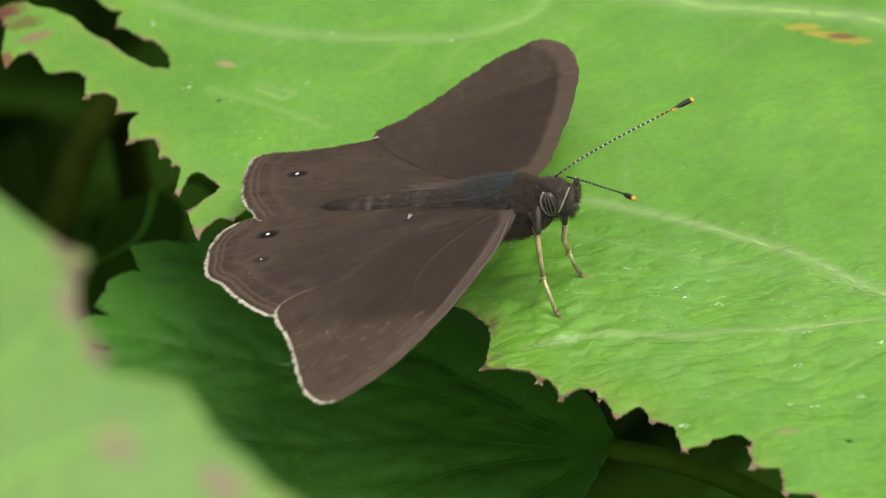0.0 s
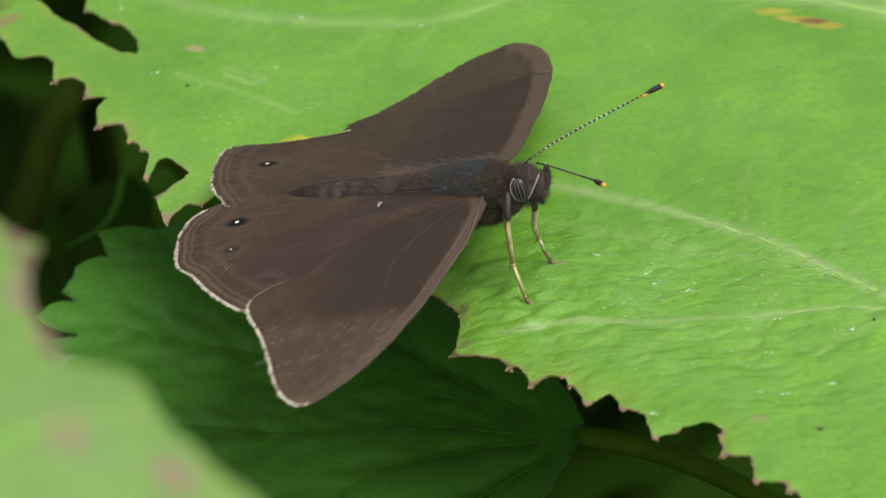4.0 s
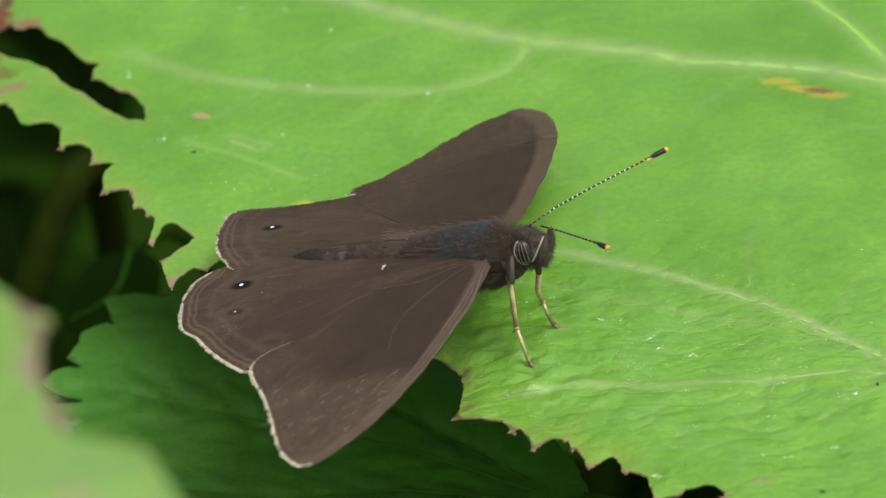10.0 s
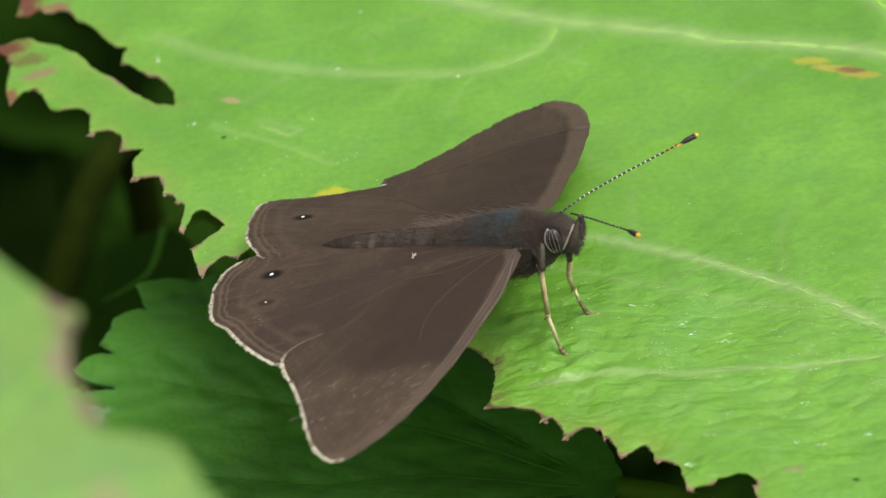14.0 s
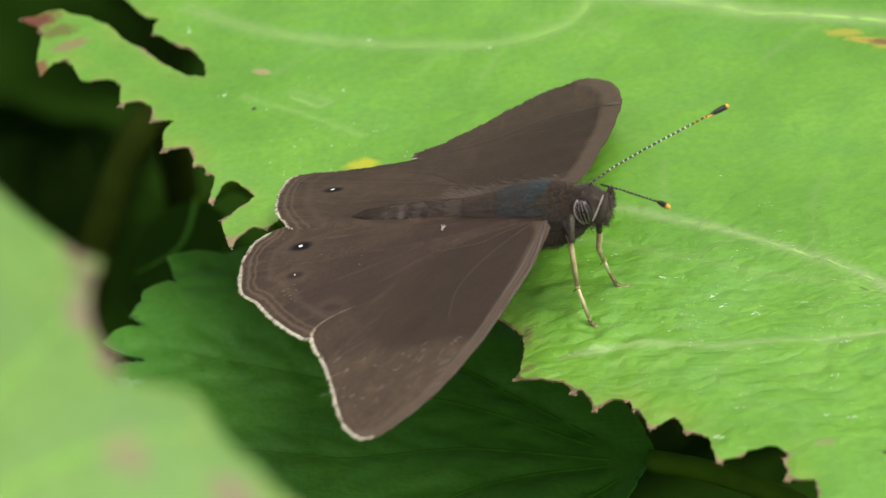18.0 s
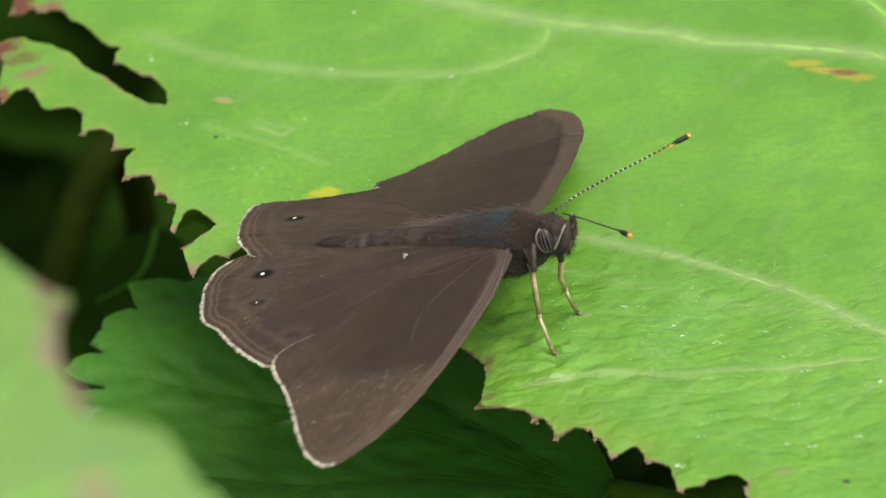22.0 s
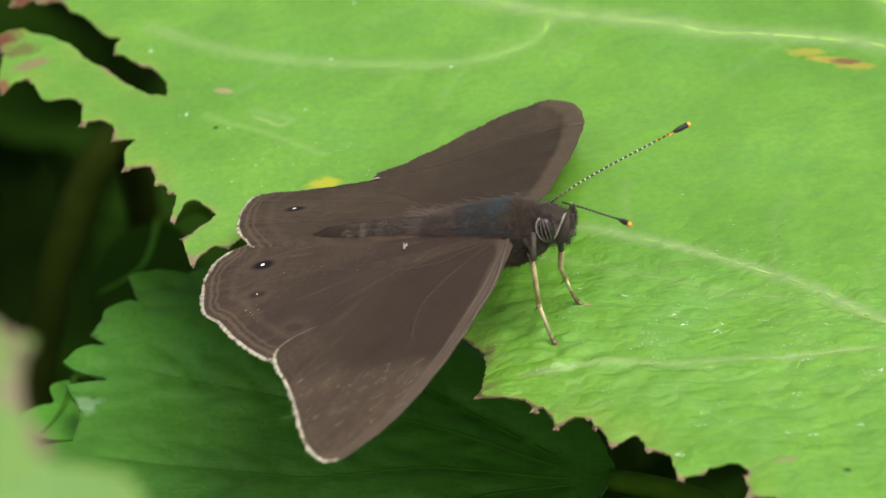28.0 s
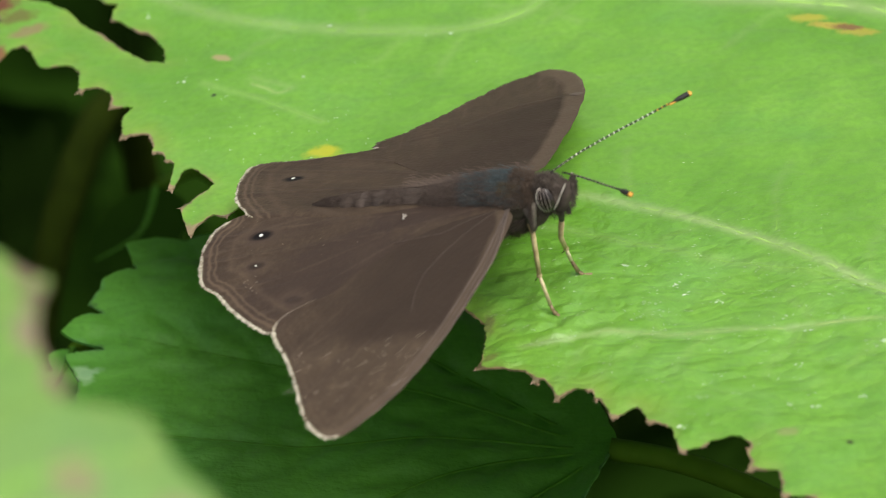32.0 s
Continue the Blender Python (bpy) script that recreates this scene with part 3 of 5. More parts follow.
# stiff tips on the teeth and short bristles along the margin
M_SPINE = plain("brown_tooth_tip", (0.16, 0.09, 0.05), (0.38, 0.27, 0.17), 700, 0.6)
rnd = random.Random(77)
verts, faces = [], []


def spine(x, y, way, length, wide):
    z = leaf_height(x, y, 0.0) - 0.06
    across = Vector((-way.y, way.x)) * wide
    tip = Vector((x, y)) + way * length
    back = Vector((x, y)) - way * 0.12
    b = len(verts)
    verts.extend((q[0] * MM, q[1] * MM, (z + h) * MM) for q, h in ((back + across, 0), (back - across, 0), (back, wide * 1.3), (tip, -0.15 * length)))
    faces.extend(((b, b + 2, b + 3), (b + 2, b + 1, b + 3), (b + 1, b, b + 3), (b, b + 1, b + 2)))


for (x, y), way in corners(BLADE, 35.0):
    if y < 80 and x < 36:
        spine(x, y, way, rnd.uniform(0.12, 0.42), rnd.uniform(0.08, 0.16))
        for j in range(3):
            turned = Matrix.Rotation(rnd.uniform(-1.2, 1.2), 2) @ way
            spine(x - way.x * 0.15 + rnd.gauss(0, 0.12), y - way.y * 0.15 + rnd.gauss(0, 0.12), turned, rnd.uniform(0.08, 0.22), rnd.uniform(0.03, 0.06))
for a, b in zip(edge, edge[1:]):
    if a[0] < 36 and a[1] < 80 and noise.noise((a[0] / 2.5, a[1] / 2.5, 6.1)) > -0.05:
        run = Vector((b[0] - a[0], b[1] - a[1]))
        if run.length > 0.01:
            way = Matrix.Rotation(rnd.uniform(-0.5, 0.5), 2) @ Vector((run.y, -run.x)).normalized()
            probe = Vector(a) + way * 0.4
            if not on_blade(probe.x, probe.y):
                spine(a[0], a[1], way, rnd.uniform(0.08, 0.26), rnd.uniform(0.018, 0.04))
            elif not on_blade(a[0] - way.x * 0.4, a[1] - way.y * 0.4):
                spine(a[0], a[1], -way, rnd.uniform(0.08, 0.26), rnd.uniform(0.018, 0.04))
me = bpy.data.meshes.new("margin_bristles")
me.from_pydata(verts, [], faces)
tagged(part_mesh("margin_bristles", me, M_SPINE, leaf, "brown bristly tips along the toothed margin", False), kind="stuff")

# white specks laid on the blade to stand for its tiny glints
M_SPECK = plain("glint_white", (0.36, 0.54, 0.27), (0.66, 0.77, 0.57), 700, 0.5)
verts, faces = [], []


def speck(x, y, r, stretch=1.0, turn=0.0):
    if not on_blade(x, y):
        return
    b = len(verts)
    z = leaf_height(x, y) + 0.05
    for i in range(7):
        a = 2 * math.pi * i / 7
        q = r * rnd.uniform(0.6, 1.2)
        dx, dy = q * math.cos(a) * stretch, q * math.sin(a)
        verts.append(((x + dx * math.cos(turn) - dy * math.sin(turn)) * MM, (y + dx * math.sin(turn) + dy * math.cos(turn)) * MM, z * MM))
    verts.append((x * MM, y * MM, (z + 0.4 * r) * MM))
    faces.extend((b + i, b + (i + 1) % 7, b + 7) for i in range(7))


for i, (x, y) in enumerate([(19.0, -6.0), (21.8, -7.4), (28.9, -18.6), (28.2, -24.3), (29.9, -24.7), (34.5, -23.9), (36.5, -16.2), (29.9, -13.1), (39.3, -28.8), (18.0, -26.4), (18.3, -4.2), (14.5, -9.2), (13.2, -0.8)]):
    for j in range(4):
        speck(x + rnd.gauss(0, 0.3), y + rnd.gauss(0, 0.22), rnd.uniform(0.04, 0.12), rnd.uniform(1.0, 2.6), rnd.uniform(-0.3, 1.0))
for x, y in [(-25.1, 64.8), (-20.3, 63.5), (-36.4, 52.6), (-16.8, 47.1), (-19.1, 37.8), (-31.5, 38.9), (-4.1, 43.1), (-15.0, 58.2)]:
    speck(x, y, 0.2), speck(x + rnd.gauss(0, 0.4), y + rnd.gauss(0, 0.4), 0.13)
for i in range(300):
    x, y = rnd.gauss(22, 11), rnd.gauss(-8, 9)
    for j in range(rnd.choice((1, 1, 2, 4))):
        speck(x + rnd.gauss(0, 0.5), y + rnd.gauss(0, 0.18), rnd.uniform(0.02, 0.05), rnd.uniform(1.2, 4.5), rnd.gauss(0.1, 0.35))
for i in range(140):
    speck(rnd.gauss(-20, 11), rnd.gauss(26, 8), rnd.uniform(0.02, 0.08), rnd.uniform(1, 2), rnd.uniform(-1, 1))
me = bpy.data.meshes.new("white_specks")
me.from_pydata(verts, [], faces)
specks = part_mesh("white_specks", me, M_SPECK, leaf, "tiny white specks standing for glints")
tagged(specks, kind="stuff")
stalk = [(*V_MAIN[0], -0.4), (54, -17, -6), (62, -24, -40), (66, -28, -120), (66, -30, -300), (64, -30, -500)]
part("leaf_stalk", rope([tuple(p) for p in rounded(stalk, 5, False)], 2.0, 10), M_STEM, leaf)

# ---- the darker leaf below ----
BG_TOP = [(13.0, 4.9), (11.4, 10.0), (7.0, 16.7), (1.2, 24.4), (-5.8, 30.5), (-14.2, 35.0), (-21.4, 36.3), (-26.1, 36.0), (-28.5, 36.6), (-30.0, 36.5), (-31.5, 36.0), (-33.2, 36.1), (-34.4, 36.3), (-36.0, 36.0), (-37.6, 35.2)]
BG_SIDE = [(-37.1, 33.9), (-36.2, 31.2), (-37.1, 31.4), (-38.4, 30.8), (-39.6, 29.8), (-39.7, 28.2), (-40.9, 26.2), (-40.0, 25.5), (-39.2, 24.9), (-40.6, 24.6), (-42.1, 23.8), (-43.3, 22.0), (-42.2, 20.9), (-40.8, 20.4), (-38.6, 19.0), (-40.6, 18.8), (-42.6, 18.4), (-42.0, 16.6), (-40.9, 14.2), (-41.2, 11.6), (-41.4, 10.4), (-43.5, 9.6), (-47.2, 8.8), (-46.0, 6.7), (-43.9, 3.6), (-44.6, 1.1), (-42.9, -1.4), (-43.3, -4.0), (-40.3, -7.2), (-41.7, -10.6), (-37.1, -13.3), (-35.2, -17.4), (-29.7, -18.2), (-26.8, -22.6), (-19.3, -22.2), (-13.9, -24.8), (-7.5, -20.4), (-1.0, -18.9), (4.4, -11.4), (9.5, -3.6)]
BG_STEM = [(12.3, 4.0), (19.1, 2.6), (26.8, -0.4), (35.4, -5.5), (49.9, -16.2)]


BASE_X, BASE_Y = BG_STEM[0]


def low_height(x, y, r=99.0):
    a = math.atan2(y - BASE_Y, x - BASE_X)
    d = math.hypot(x - BASE_X, y - BASE_Y)
    pleat = 0.6 * abs(math.sin(a * 7.5 + 0.25 * noise.noise((x / 8, y / 8, 1.1)))) * smooth_step(d / 18)
    return (0.7 * noise.noise((x / 14, y / 14, 9.3)) + pleat + 0.12 * noise.noise((x / 4, y / 4, 3.3))) * smooth_step(r / 5) - 0.02 * d


low_leaf = new("shaded_leaf", None)
low_leaf.location = (0, 0, 0.474)
tagged(low_leaf, "deep green toothed leaf in the shade below", "leaf")
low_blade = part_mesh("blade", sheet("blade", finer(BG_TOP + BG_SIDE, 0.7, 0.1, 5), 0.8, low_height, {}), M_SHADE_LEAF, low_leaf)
thick(low_blade, 0.3)
mains, sides = [], []
rnd = random.Random(5)
for line in ([(12.3, 4.0), (-5.2, 16.6), (-19.3, 26.9), (-35.3, 35.2)], [(12.3, 4.0), (-6.3, 11.6), (-23.6, 16.6), (-42.2, 22.4)], [(12.3, 4.0), (-5.1, 5.1), (-20.8, 4.2), (-45.5, 8.4)], [(12.3, 4.0), (2.8, -4.5), (-4.9, -12.2), (-13.6, -22.0)], [(12.3, 4.0), (-1.7, 1.0), (-18.2, -7.6), (-40.1, -9.8)]):
    main = rounded(line, 12, False)
    mains.append(main)
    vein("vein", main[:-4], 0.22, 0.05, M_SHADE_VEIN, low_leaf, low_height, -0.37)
    gone, turn_by = 0.0, 1
    for (ax, ay), (bx, by) in zip(main[4:-2], main[5:-1]):
        gone += math.hypot(bx - ax, by - ay)
        if gone < 2.1:
            continue
        gone, turn_by = 0.0, -turn_by
        d = Vector((bx - ax, by - ay)).normalized()
        o = Vector((d.y, -d.x)) * turn_by
        far = min(8.5, 2.0 + 0.22 * math.hypot(ax - BASE_X, ay - BASE_Y)) * rnd.uniform(0.85, 1.1)
        run = [tuple(Vector((ax, ay)) + (d * (0.6 + 0.12 * j) + o * (0.8 - 0.05 * j)).normalized() * far * j / 4) for j in range(5)]
        sides.append(run)
crease(low_blade, mains, 0.32, 1.1)
crease(low_blade, sides, 0.4, 0.9)
stem = [(x, y, -0.6 - 0.02 * i * i * 20) for i, (x, y) in enumerate(BG_STEM)] + [(75, -30, -120), (80, -40, -460)]
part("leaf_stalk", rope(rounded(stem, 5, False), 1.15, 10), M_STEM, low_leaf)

# ---- small leaves deeper down ----
def small_leaf(name, label, line, z, material, root):
    """A leaf from its outline in mm at the height z, with a midrib and a stalk to the ground."""
    thing = new(name, None)
    thing.location = (0, 0, z)
    tagged(thing, label, "leaf")

    def height(x, y, r=99.0):
        return 0.7 * noise.noise((x / 9, y / 9, z * 50)) * smooth_step(r / 4)

    thick(part_mesh("blade", sheet("blade", finer(rounded(line, 3), 0.8, 0.12, 8), 1.3, height, {}), material, thing), 0.25)
    cx, cy = sum(p[0] for p in line) / len(line), sum(p[1] for p in line) / len(line)
    far = max(line, key=lambda p: math.hypot(p[0] - root[0], p[1] - root[1]))
    near = min(line, key=lambda p: math.hypot(p[0] - root[0], p[1] - root[1]))
    vein("midrib", [near, (cx, cy), tuple(Vector(far) * 0.9 + Vector((cx, cy)) * 0.1)], 0.4, 0.1, M_SHADE_VEIN, thing, height, 0.08)
    foot = [(*near, -0.3), (near[0] * 0.6 + root[0] * 0.4, near[1] * 0.6 + root[1] * 0.4, -12), (root[0], root[1], -90), (root[0] * 1.05, root[1] * 1.02, -z * 1000 + 5)]
    part("leaf_stalk", rope(rounded(foot, 5, False), 0.9, 8), M_STEM, thing)
    return thing


M_BRIGHT_LOW = leaf_material("sunlit_low_leaf", (0.10, 0.34, 0.02), (0.07, 0.27, 0.014), 0.5, (0.08, 0.2, 0.02), 0.1, 200.0, 0.3, (), 0.0)
small_leaf("low_leaf", "small bright green leaf behind the shaded leaf", [(-45.1, 23.4), (-44.5, 21.0), (-46.0, 20.4), (-47.9, 18.9), (-47.4, 16.7), (-45.6, 15.6), (-42.0, 15.4), (-38.0, 17.0), (-38.5, 21.0), (-42.5, 24.2)], 0.468, M_BRIGHT_LOW, (-20.0, 60.0))
small_leaf("low_leaf", "green leaf low down, coloured dark for the shade", [(23.5, 37.6), (28.6, 37.1), (34.2, 35.6), (38.5, 33.7), (42.5, 27.6), (31.6, 21.5), (22.4, 25.8), (19.5, 32.8)], 0.43, M_DIM, (70.0, 10.0))

small_leaf("low_leaf", "green leaf deep down, coloured dim for the shade", [(-46.0, 68.2), (-45.5, 75.2), (-43.2, 80.3), (-39.3, 82.3), (-35.8, 79.8), (-35.8, 74.2), (-38.5, 69.2), (-42.3, 67.2)], 0.44, M_UNDER, (-20.0, 110.0))

# ---- undergrowth in the shade ----
rnd = random.Random(31)
verts, faces = [], []
for i in range(900):
    a, d = rnd.uniform(0, 2 * math.pi), 0.9 * math.sqrt(rnd.random())
    x, y = d * math.cos(a), 0.18 + d * math.sin(a)
    z = rnd.uniform(0.03, 0.27)
    size, turn, tilt = rnd.uniform(0.03, 0.075), rnd.uniform(0, 6.28), rnd.uniform(-0.5, 0.5)
    m = Matrix.Translation((x, y, z)) @ Euler((tilt, rnd.uniform(-0.5, 0.5), turn)).to_matrix().to_4x4()
    b = len(verts)
    ring = 14
    verts.append(tuple(m @ Vector((0, 0, 0.0))))
    for j in range(ring):
        q = 2 * math.pi * j / ring
        r = size * (0.75 + 0.25 * math.cos(q)) * (1.0 if j % 2 else 0.82)
        verts.append(tuple(m @ Vector((r * math.cos(q), 0.8 * r * math.sin(q), -0.25 * r * r / size + 0.15 * abs(r * math.sin(q))))))
    faces.extend((b, b + 1 + j, b + 1 + (j + 1) % ring) for j in range(ring))
    c = len(verts)
    lean = 0.03 * math.sin(7.3 * i)
    for q in (0.0, 2.1, 4.2):
        verts.extend(((x + 0.0012 * math.cos(q), y + 0.0012 * math.sin(q), z - 0.001), (x + lean + 0.0016 * math.cos(q), y + 0.0016 * math.sin(q), -0.03)))
    faces.extend((c + 2 * j, c + 2 * j + 1, c + (2 * j + 3) % 6, c + (2 * j + 2) % 6) for j in range(3))
me = bpy.data.meshes.new("undergrowth")
me.from_pydata(verts, [], faces)
under = part_mesh("undergrowth", me, M_UNDER, None, "dense undergrowth, deep shade put into its dark colour")
tagged(under, category="undergrowth", kind="stuff")
# the stem's shade is mixed into this dark olive
M_OLIVE = plain("shade_dark_olive_stem", (0.009, 0.015, 0.001), (0.016, 0.026, 0.002), 200, 0.8, 0.2, 0.0002, 0.02)
STEMS = (([(-42.8, 163.3, 2), (-45.5, 150.3, 300), (-47.8, 139.4, 395), (-50.0, 128.6, 414), (-54.5, 106.9, 414), (-59.0, 85.2, 398)], 2.4, M_OLIVE, "arching olive green stem, coloured dark for the shade"),
         ([(-130, 200, 2), (-118, 188, 180), (-90, 160, 360)], 2.6, M_DIM, "green plant stem, coloured dim for the shade"),
         ([(-20, 240, 2), (-24.5, 216, 190), (-35, 160, 380)], 2.2, M_DIM, "green plant stem, coloured dim for the shade"))
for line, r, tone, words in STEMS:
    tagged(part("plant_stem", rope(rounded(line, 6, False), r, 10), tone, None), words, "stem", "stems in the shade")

# ---- the blurred leaf close to the camera ----
FG_OUT = [(-9.9, 18.3), (-7.7, 15.9), (-5.4, 13.3), (-2.9, 10.9), (-1.6, 10.3), (-2.0, 8.7), (-2.0, 6.3), (-1.6, 4.3), (-0.4, 2.2), (0.3, 1.0), (0.0, 0.0), (2.8, -0.7), (4.5, -1.2), (5.6, -2.8), (7.0, -5.6), (8.7, -7.4), (10.3, -9.7), (13.6, -13.0), (14.9, -16.7), (12.5, -21.7), (7.2, -26.2), (-1.1, -29.8), (-11.8, -27.8), (-22.1, -20.5), (-28.4, -7.4), (-27.4, 8.3), (-20.0, 18.0), (-14.3, 20.2)]


def front_height(x, y, r=99.0):
    return 0.8 * noise.noise((x / 12, y / 12, 2.3)) * smooth_step(r / 5)


front_leaf = new("front_leaf", None)
tagged(front_leaf, "pale green leaf with brown-edged notched margin, swaying", "leaf")
thick(part_mesh("blade", sheet("blade", finer(rounded(FG_OUT, 3), 0.8, 0.08, 6), 1.0, front_height, {}), M_FRONT_LEAF, front_leaf), 0.3)

vein("midrib", [(-27, -10), (-15, -12), (-4, -13), (8, -16)], 0.7, 0.2, M_VEIN, front_leaf, front_height)
for line in ([(-15, -12), (-8, -4), (-3, 6)], [(-9, -12.6), (-2, -7), (5, -4)], [(-18, -11.6), (-14, 2), (-11, 13)], [(-12, -12.4), (-6, -19), (2, -25)]):
    vein("vein", line, 0.3, 0.08, M_FINE_VEIN, front_leaf, front_height)
foot = [(-27, -10, -0.4), (-36, -12, -8), (-44, -16, -90), (-50, -20, -590)]
part("leaf_stalk", rope(rounded(foot, 5, False), 1.6, 10), M_STEM, front_leaf)

# ---- butterfly ----
AXES = Matrix(((0.9127, -0.2471, 0.3256), (0.3073, 0.9401, -0.1479), (-0.2695, 0.235, 0.9339))).transposed().to_4x4()
butterfly = new("butterfly", None)
butterfly.matrix_world = Matrix.Translation((0.00423, -0.00288, 0.51347)) @ AXES
tagged(butterfly, "dark brown butterfly with spread wings resting on leaf", "butterfly")


def wing_material(name, fringe, light_from, bands, turn, spots=(), dark=(), border=0.0, panel=(), soft_border=0.9):
    """fringe: how white the outer margin is; light_from: mm from the body where the paler, worn part begins; spots: dark eyespots."""
    n = Nodes(name, 0.65, 0.16)
    streak = n.noise(1.0, 4, 0.6, n.stretched(240, 800, 260, turn))
    big = n.noise(110, 3)
    col = n.mix(n.span(streak, 0.3, 0.7), (0.063, 0.0440, 0.0310), (0.083, 0.0585, 0.0410))
    col = n.mix(n.span(big, 0.35, 0.65, 0.0, 0.6), col, (0.046, 0.0315, 0.0235))
    col = n.mix(n.span(n.noise(1900, 2), 0.45, 0.75, 0.0, 0.4), col, (0.105, 0.077, 0.057))
    col = n.mix(n.span(n.noise(5200, 2), 0.4, 0.7, 0.0, 0.35), col, (0.032, 0.022, 0.017))
    col = n.mix(n.span(n.noise(330, 5, 0.7), 0.42, 0.66, 0.0, 0.5), col, (0.036, 0.025, 0.0185))
    col = n.mix(n.span(n.noise(760, 4, 0.7), 0.56, 0.74, 0.0, 0.35), col, (0.118, 0.088, 0.064))
    # dark and light sides of the wing's folds, painted as long streaks
    folds = n.noise(1.0, 3, 0.55, n.stretched(55, 520, 60, turn))
    col = n.mix(n.span(folds, 0.45, 0.68, 0.0, 0.45), col, (0.036, 0.025, 0.021))
    col = n.mix(n.span(n.noise(1.0, 2, 0.5, n.stretched(70, 900, 60, turn + 6)), 0.58, 0.72, 0.0, 0.3), col, (0.110, 0.082, 0.064))
    for x, y, rx, ry, turn_by, dim in dark:
        col = n.mix(n.math("MULTIPLY", blob(n, x, y, rx, ry, turn_by, 0.25, 0.25), dim), col, (0.038, 0.0255, 0.0225))
    sep = n.add("ShaderNodeSeparateXYZ")
    n.link(n.co, sep.inputs[0])
    out = n.math("ABSOLUTE", sep.outputs[1])
    out = n.math("ADD", out, n.span(n.noise(180, 3), 0.3, 0.7, -0.002, 0.002))
    col = n.mix(n.span(out, (light_from - 1.0) * MM, (light_from + 1.0) * MM, 0.0, 0.25), col, (0.102, 0.0755, 0.053))
    scratch = n.span(n.noise(1.0, 3, 0.7, n.stretched(520, 7500, 500, turn)), 0.615, 0.67)
    scratch = n.math("MULTIPLY", scratch, n.span(out, (light_from - 3) * MM, (light_from + 2) * MM))
    col = n.mix(n.math("MULTIPLY", scratch, 0.3), col, (0.24, 0.19, 0.14))
    m = n.math("ADD", n.attr("margin"), n.span(n.noise(700, 3), 0.3, 0.7, -0.15, 0.15))
    ridge = n.math("ADD", n.attr("veins"), n.span(n.noise(500, 3), 0.3, 0.7, -0.06, 0.10))
    col = n.mix(n.span(ridge, 0.04, 0.20, 0.26, 0.0), col, (0.135, 0.098, 0.076))
    col = n.mix(n.math("MULTIPLY", n.span(ridge, 0.18, 1.0, 0.28, 0.0), n.span(n.noise(240, 3), 0.4, 0.6)), col, (0.036, 0.025, 0.021))
    for at, width, k in ((0.95, 0.28, 0.6), (1.6, 0.22, 0.45), (3.2, 0.6, 0.22)):
        band = n.span(n.math("ABSOLUTE", n.math("SUBTRACT", m, at)), 0.0, width, k * bands, 0.0)
        col = n.mix(band, col, (0.150, 0.108, 0.082))
    if panel:
        a, b, c, x0, x1 = panel
        side = n.math("ADD", n.math("ADD", n.math("MULTIPLY", sep.outputs[0], a), n.math("MULTIPLY", sep.outputs[1], b)), c * MM)
        side = n.math("ADD", side, n.span(n.noise(220, 3), 0.3, 0.7, -0.0008, 0.0008))
        deep = n.math("MULTIPLY", n.span(side, -0.0006, 0.0010, 0.0, 0.9), n.span(sep.outputs[0], x0 * MM, x1 * MM))
        col = n.mix(deep, col, n.mix(n.noise(420, 4), (0.030, 0.0205, 0.0155), (0.045, 0.031, 0.0235)))
    f = n.math("ADD", n.attr("front"), n.span(n.noise(300, 3), 0.3, 0.7, -0.25, 0.25))
    col = n.mix(n.span(f, border, border + soft_border, 0.58 if border > 0 else 0.0, 0.0), col, (0.118, 0.088, 0.066))
    for x, y, size, depth in spots:
        col = n.mix(n.math("MULTIPLY", blob(n, x, y, 2.0 * size, 1.7 * size, 0, 0.3, 0.1), 0.26), col, (0.115, 0.082, 0.062))
        col = n.mix(n.math("MULTIPLY", blob(n, x, y, 1.55 * size, 1.25 * size, 0, 0.3, 0.1), 0.45), col, (0.055, 0.038, 0.032))
        col = n.mix(n.math("MULTIPLY", blob(n, x, y, 1.05 * size, 0.62 * size, 0, 0.3, 0.15), depth), col, (0.008, 0.006, 0.006))
    broken = n.span(n.noise(1100, 2), 0.42, 0.58, 0.1, 0.7)
    col = n.mix(n.math("MULTIPLY", n.span(m, 0.16, 0.40, 0.8 * fringe, 0.0), broken), col, (0.66, 0.61, 0.48))
    n.colour(n.mix(1.0, col, (1.03, 1.0, 0.88), "MULTIPLY"))
    n.bump(n.math("ADD", n.math("ADD", streak, n.math("MULTIPLY", folds, 2.5)), n.noise(2600, 2)), 0.4, 0.00016)
    n.thin(col, 0.10)
    return n.mat


def fur_material(name, a, b):
    n = Nodes(name, 0.7, 0.3)
    g = n.add("ShaderNodeNewGeometry")
    n.colour(n.mix(g.outputs["Random Per Island"], a, b))
    return n.mat


FW_NEAR = [(-1.0, 3.3), (-0.4, 9.4), (-0.9, 13.5), (-1.7, 17.6), (-2.9, 22.1), (-4.6, 26.2), (-6.5, 29.1), (-8.1, 31.1), (-9.4, 31.9), (-10.8, 31.9), (-12.7, 30.4), (-14.3, 27.9), (-15.7, 25.1), (-17.4, 22.1), (-19.2, 19.6), (-20.2, 17.8), (-20.3, 16.8), (-19.8, 15.9), (-19.0, 15.0), (-17.8, 14.1), (-15.6, 13.0), (-13.8, 10.3), (-8.3, 5.3)]
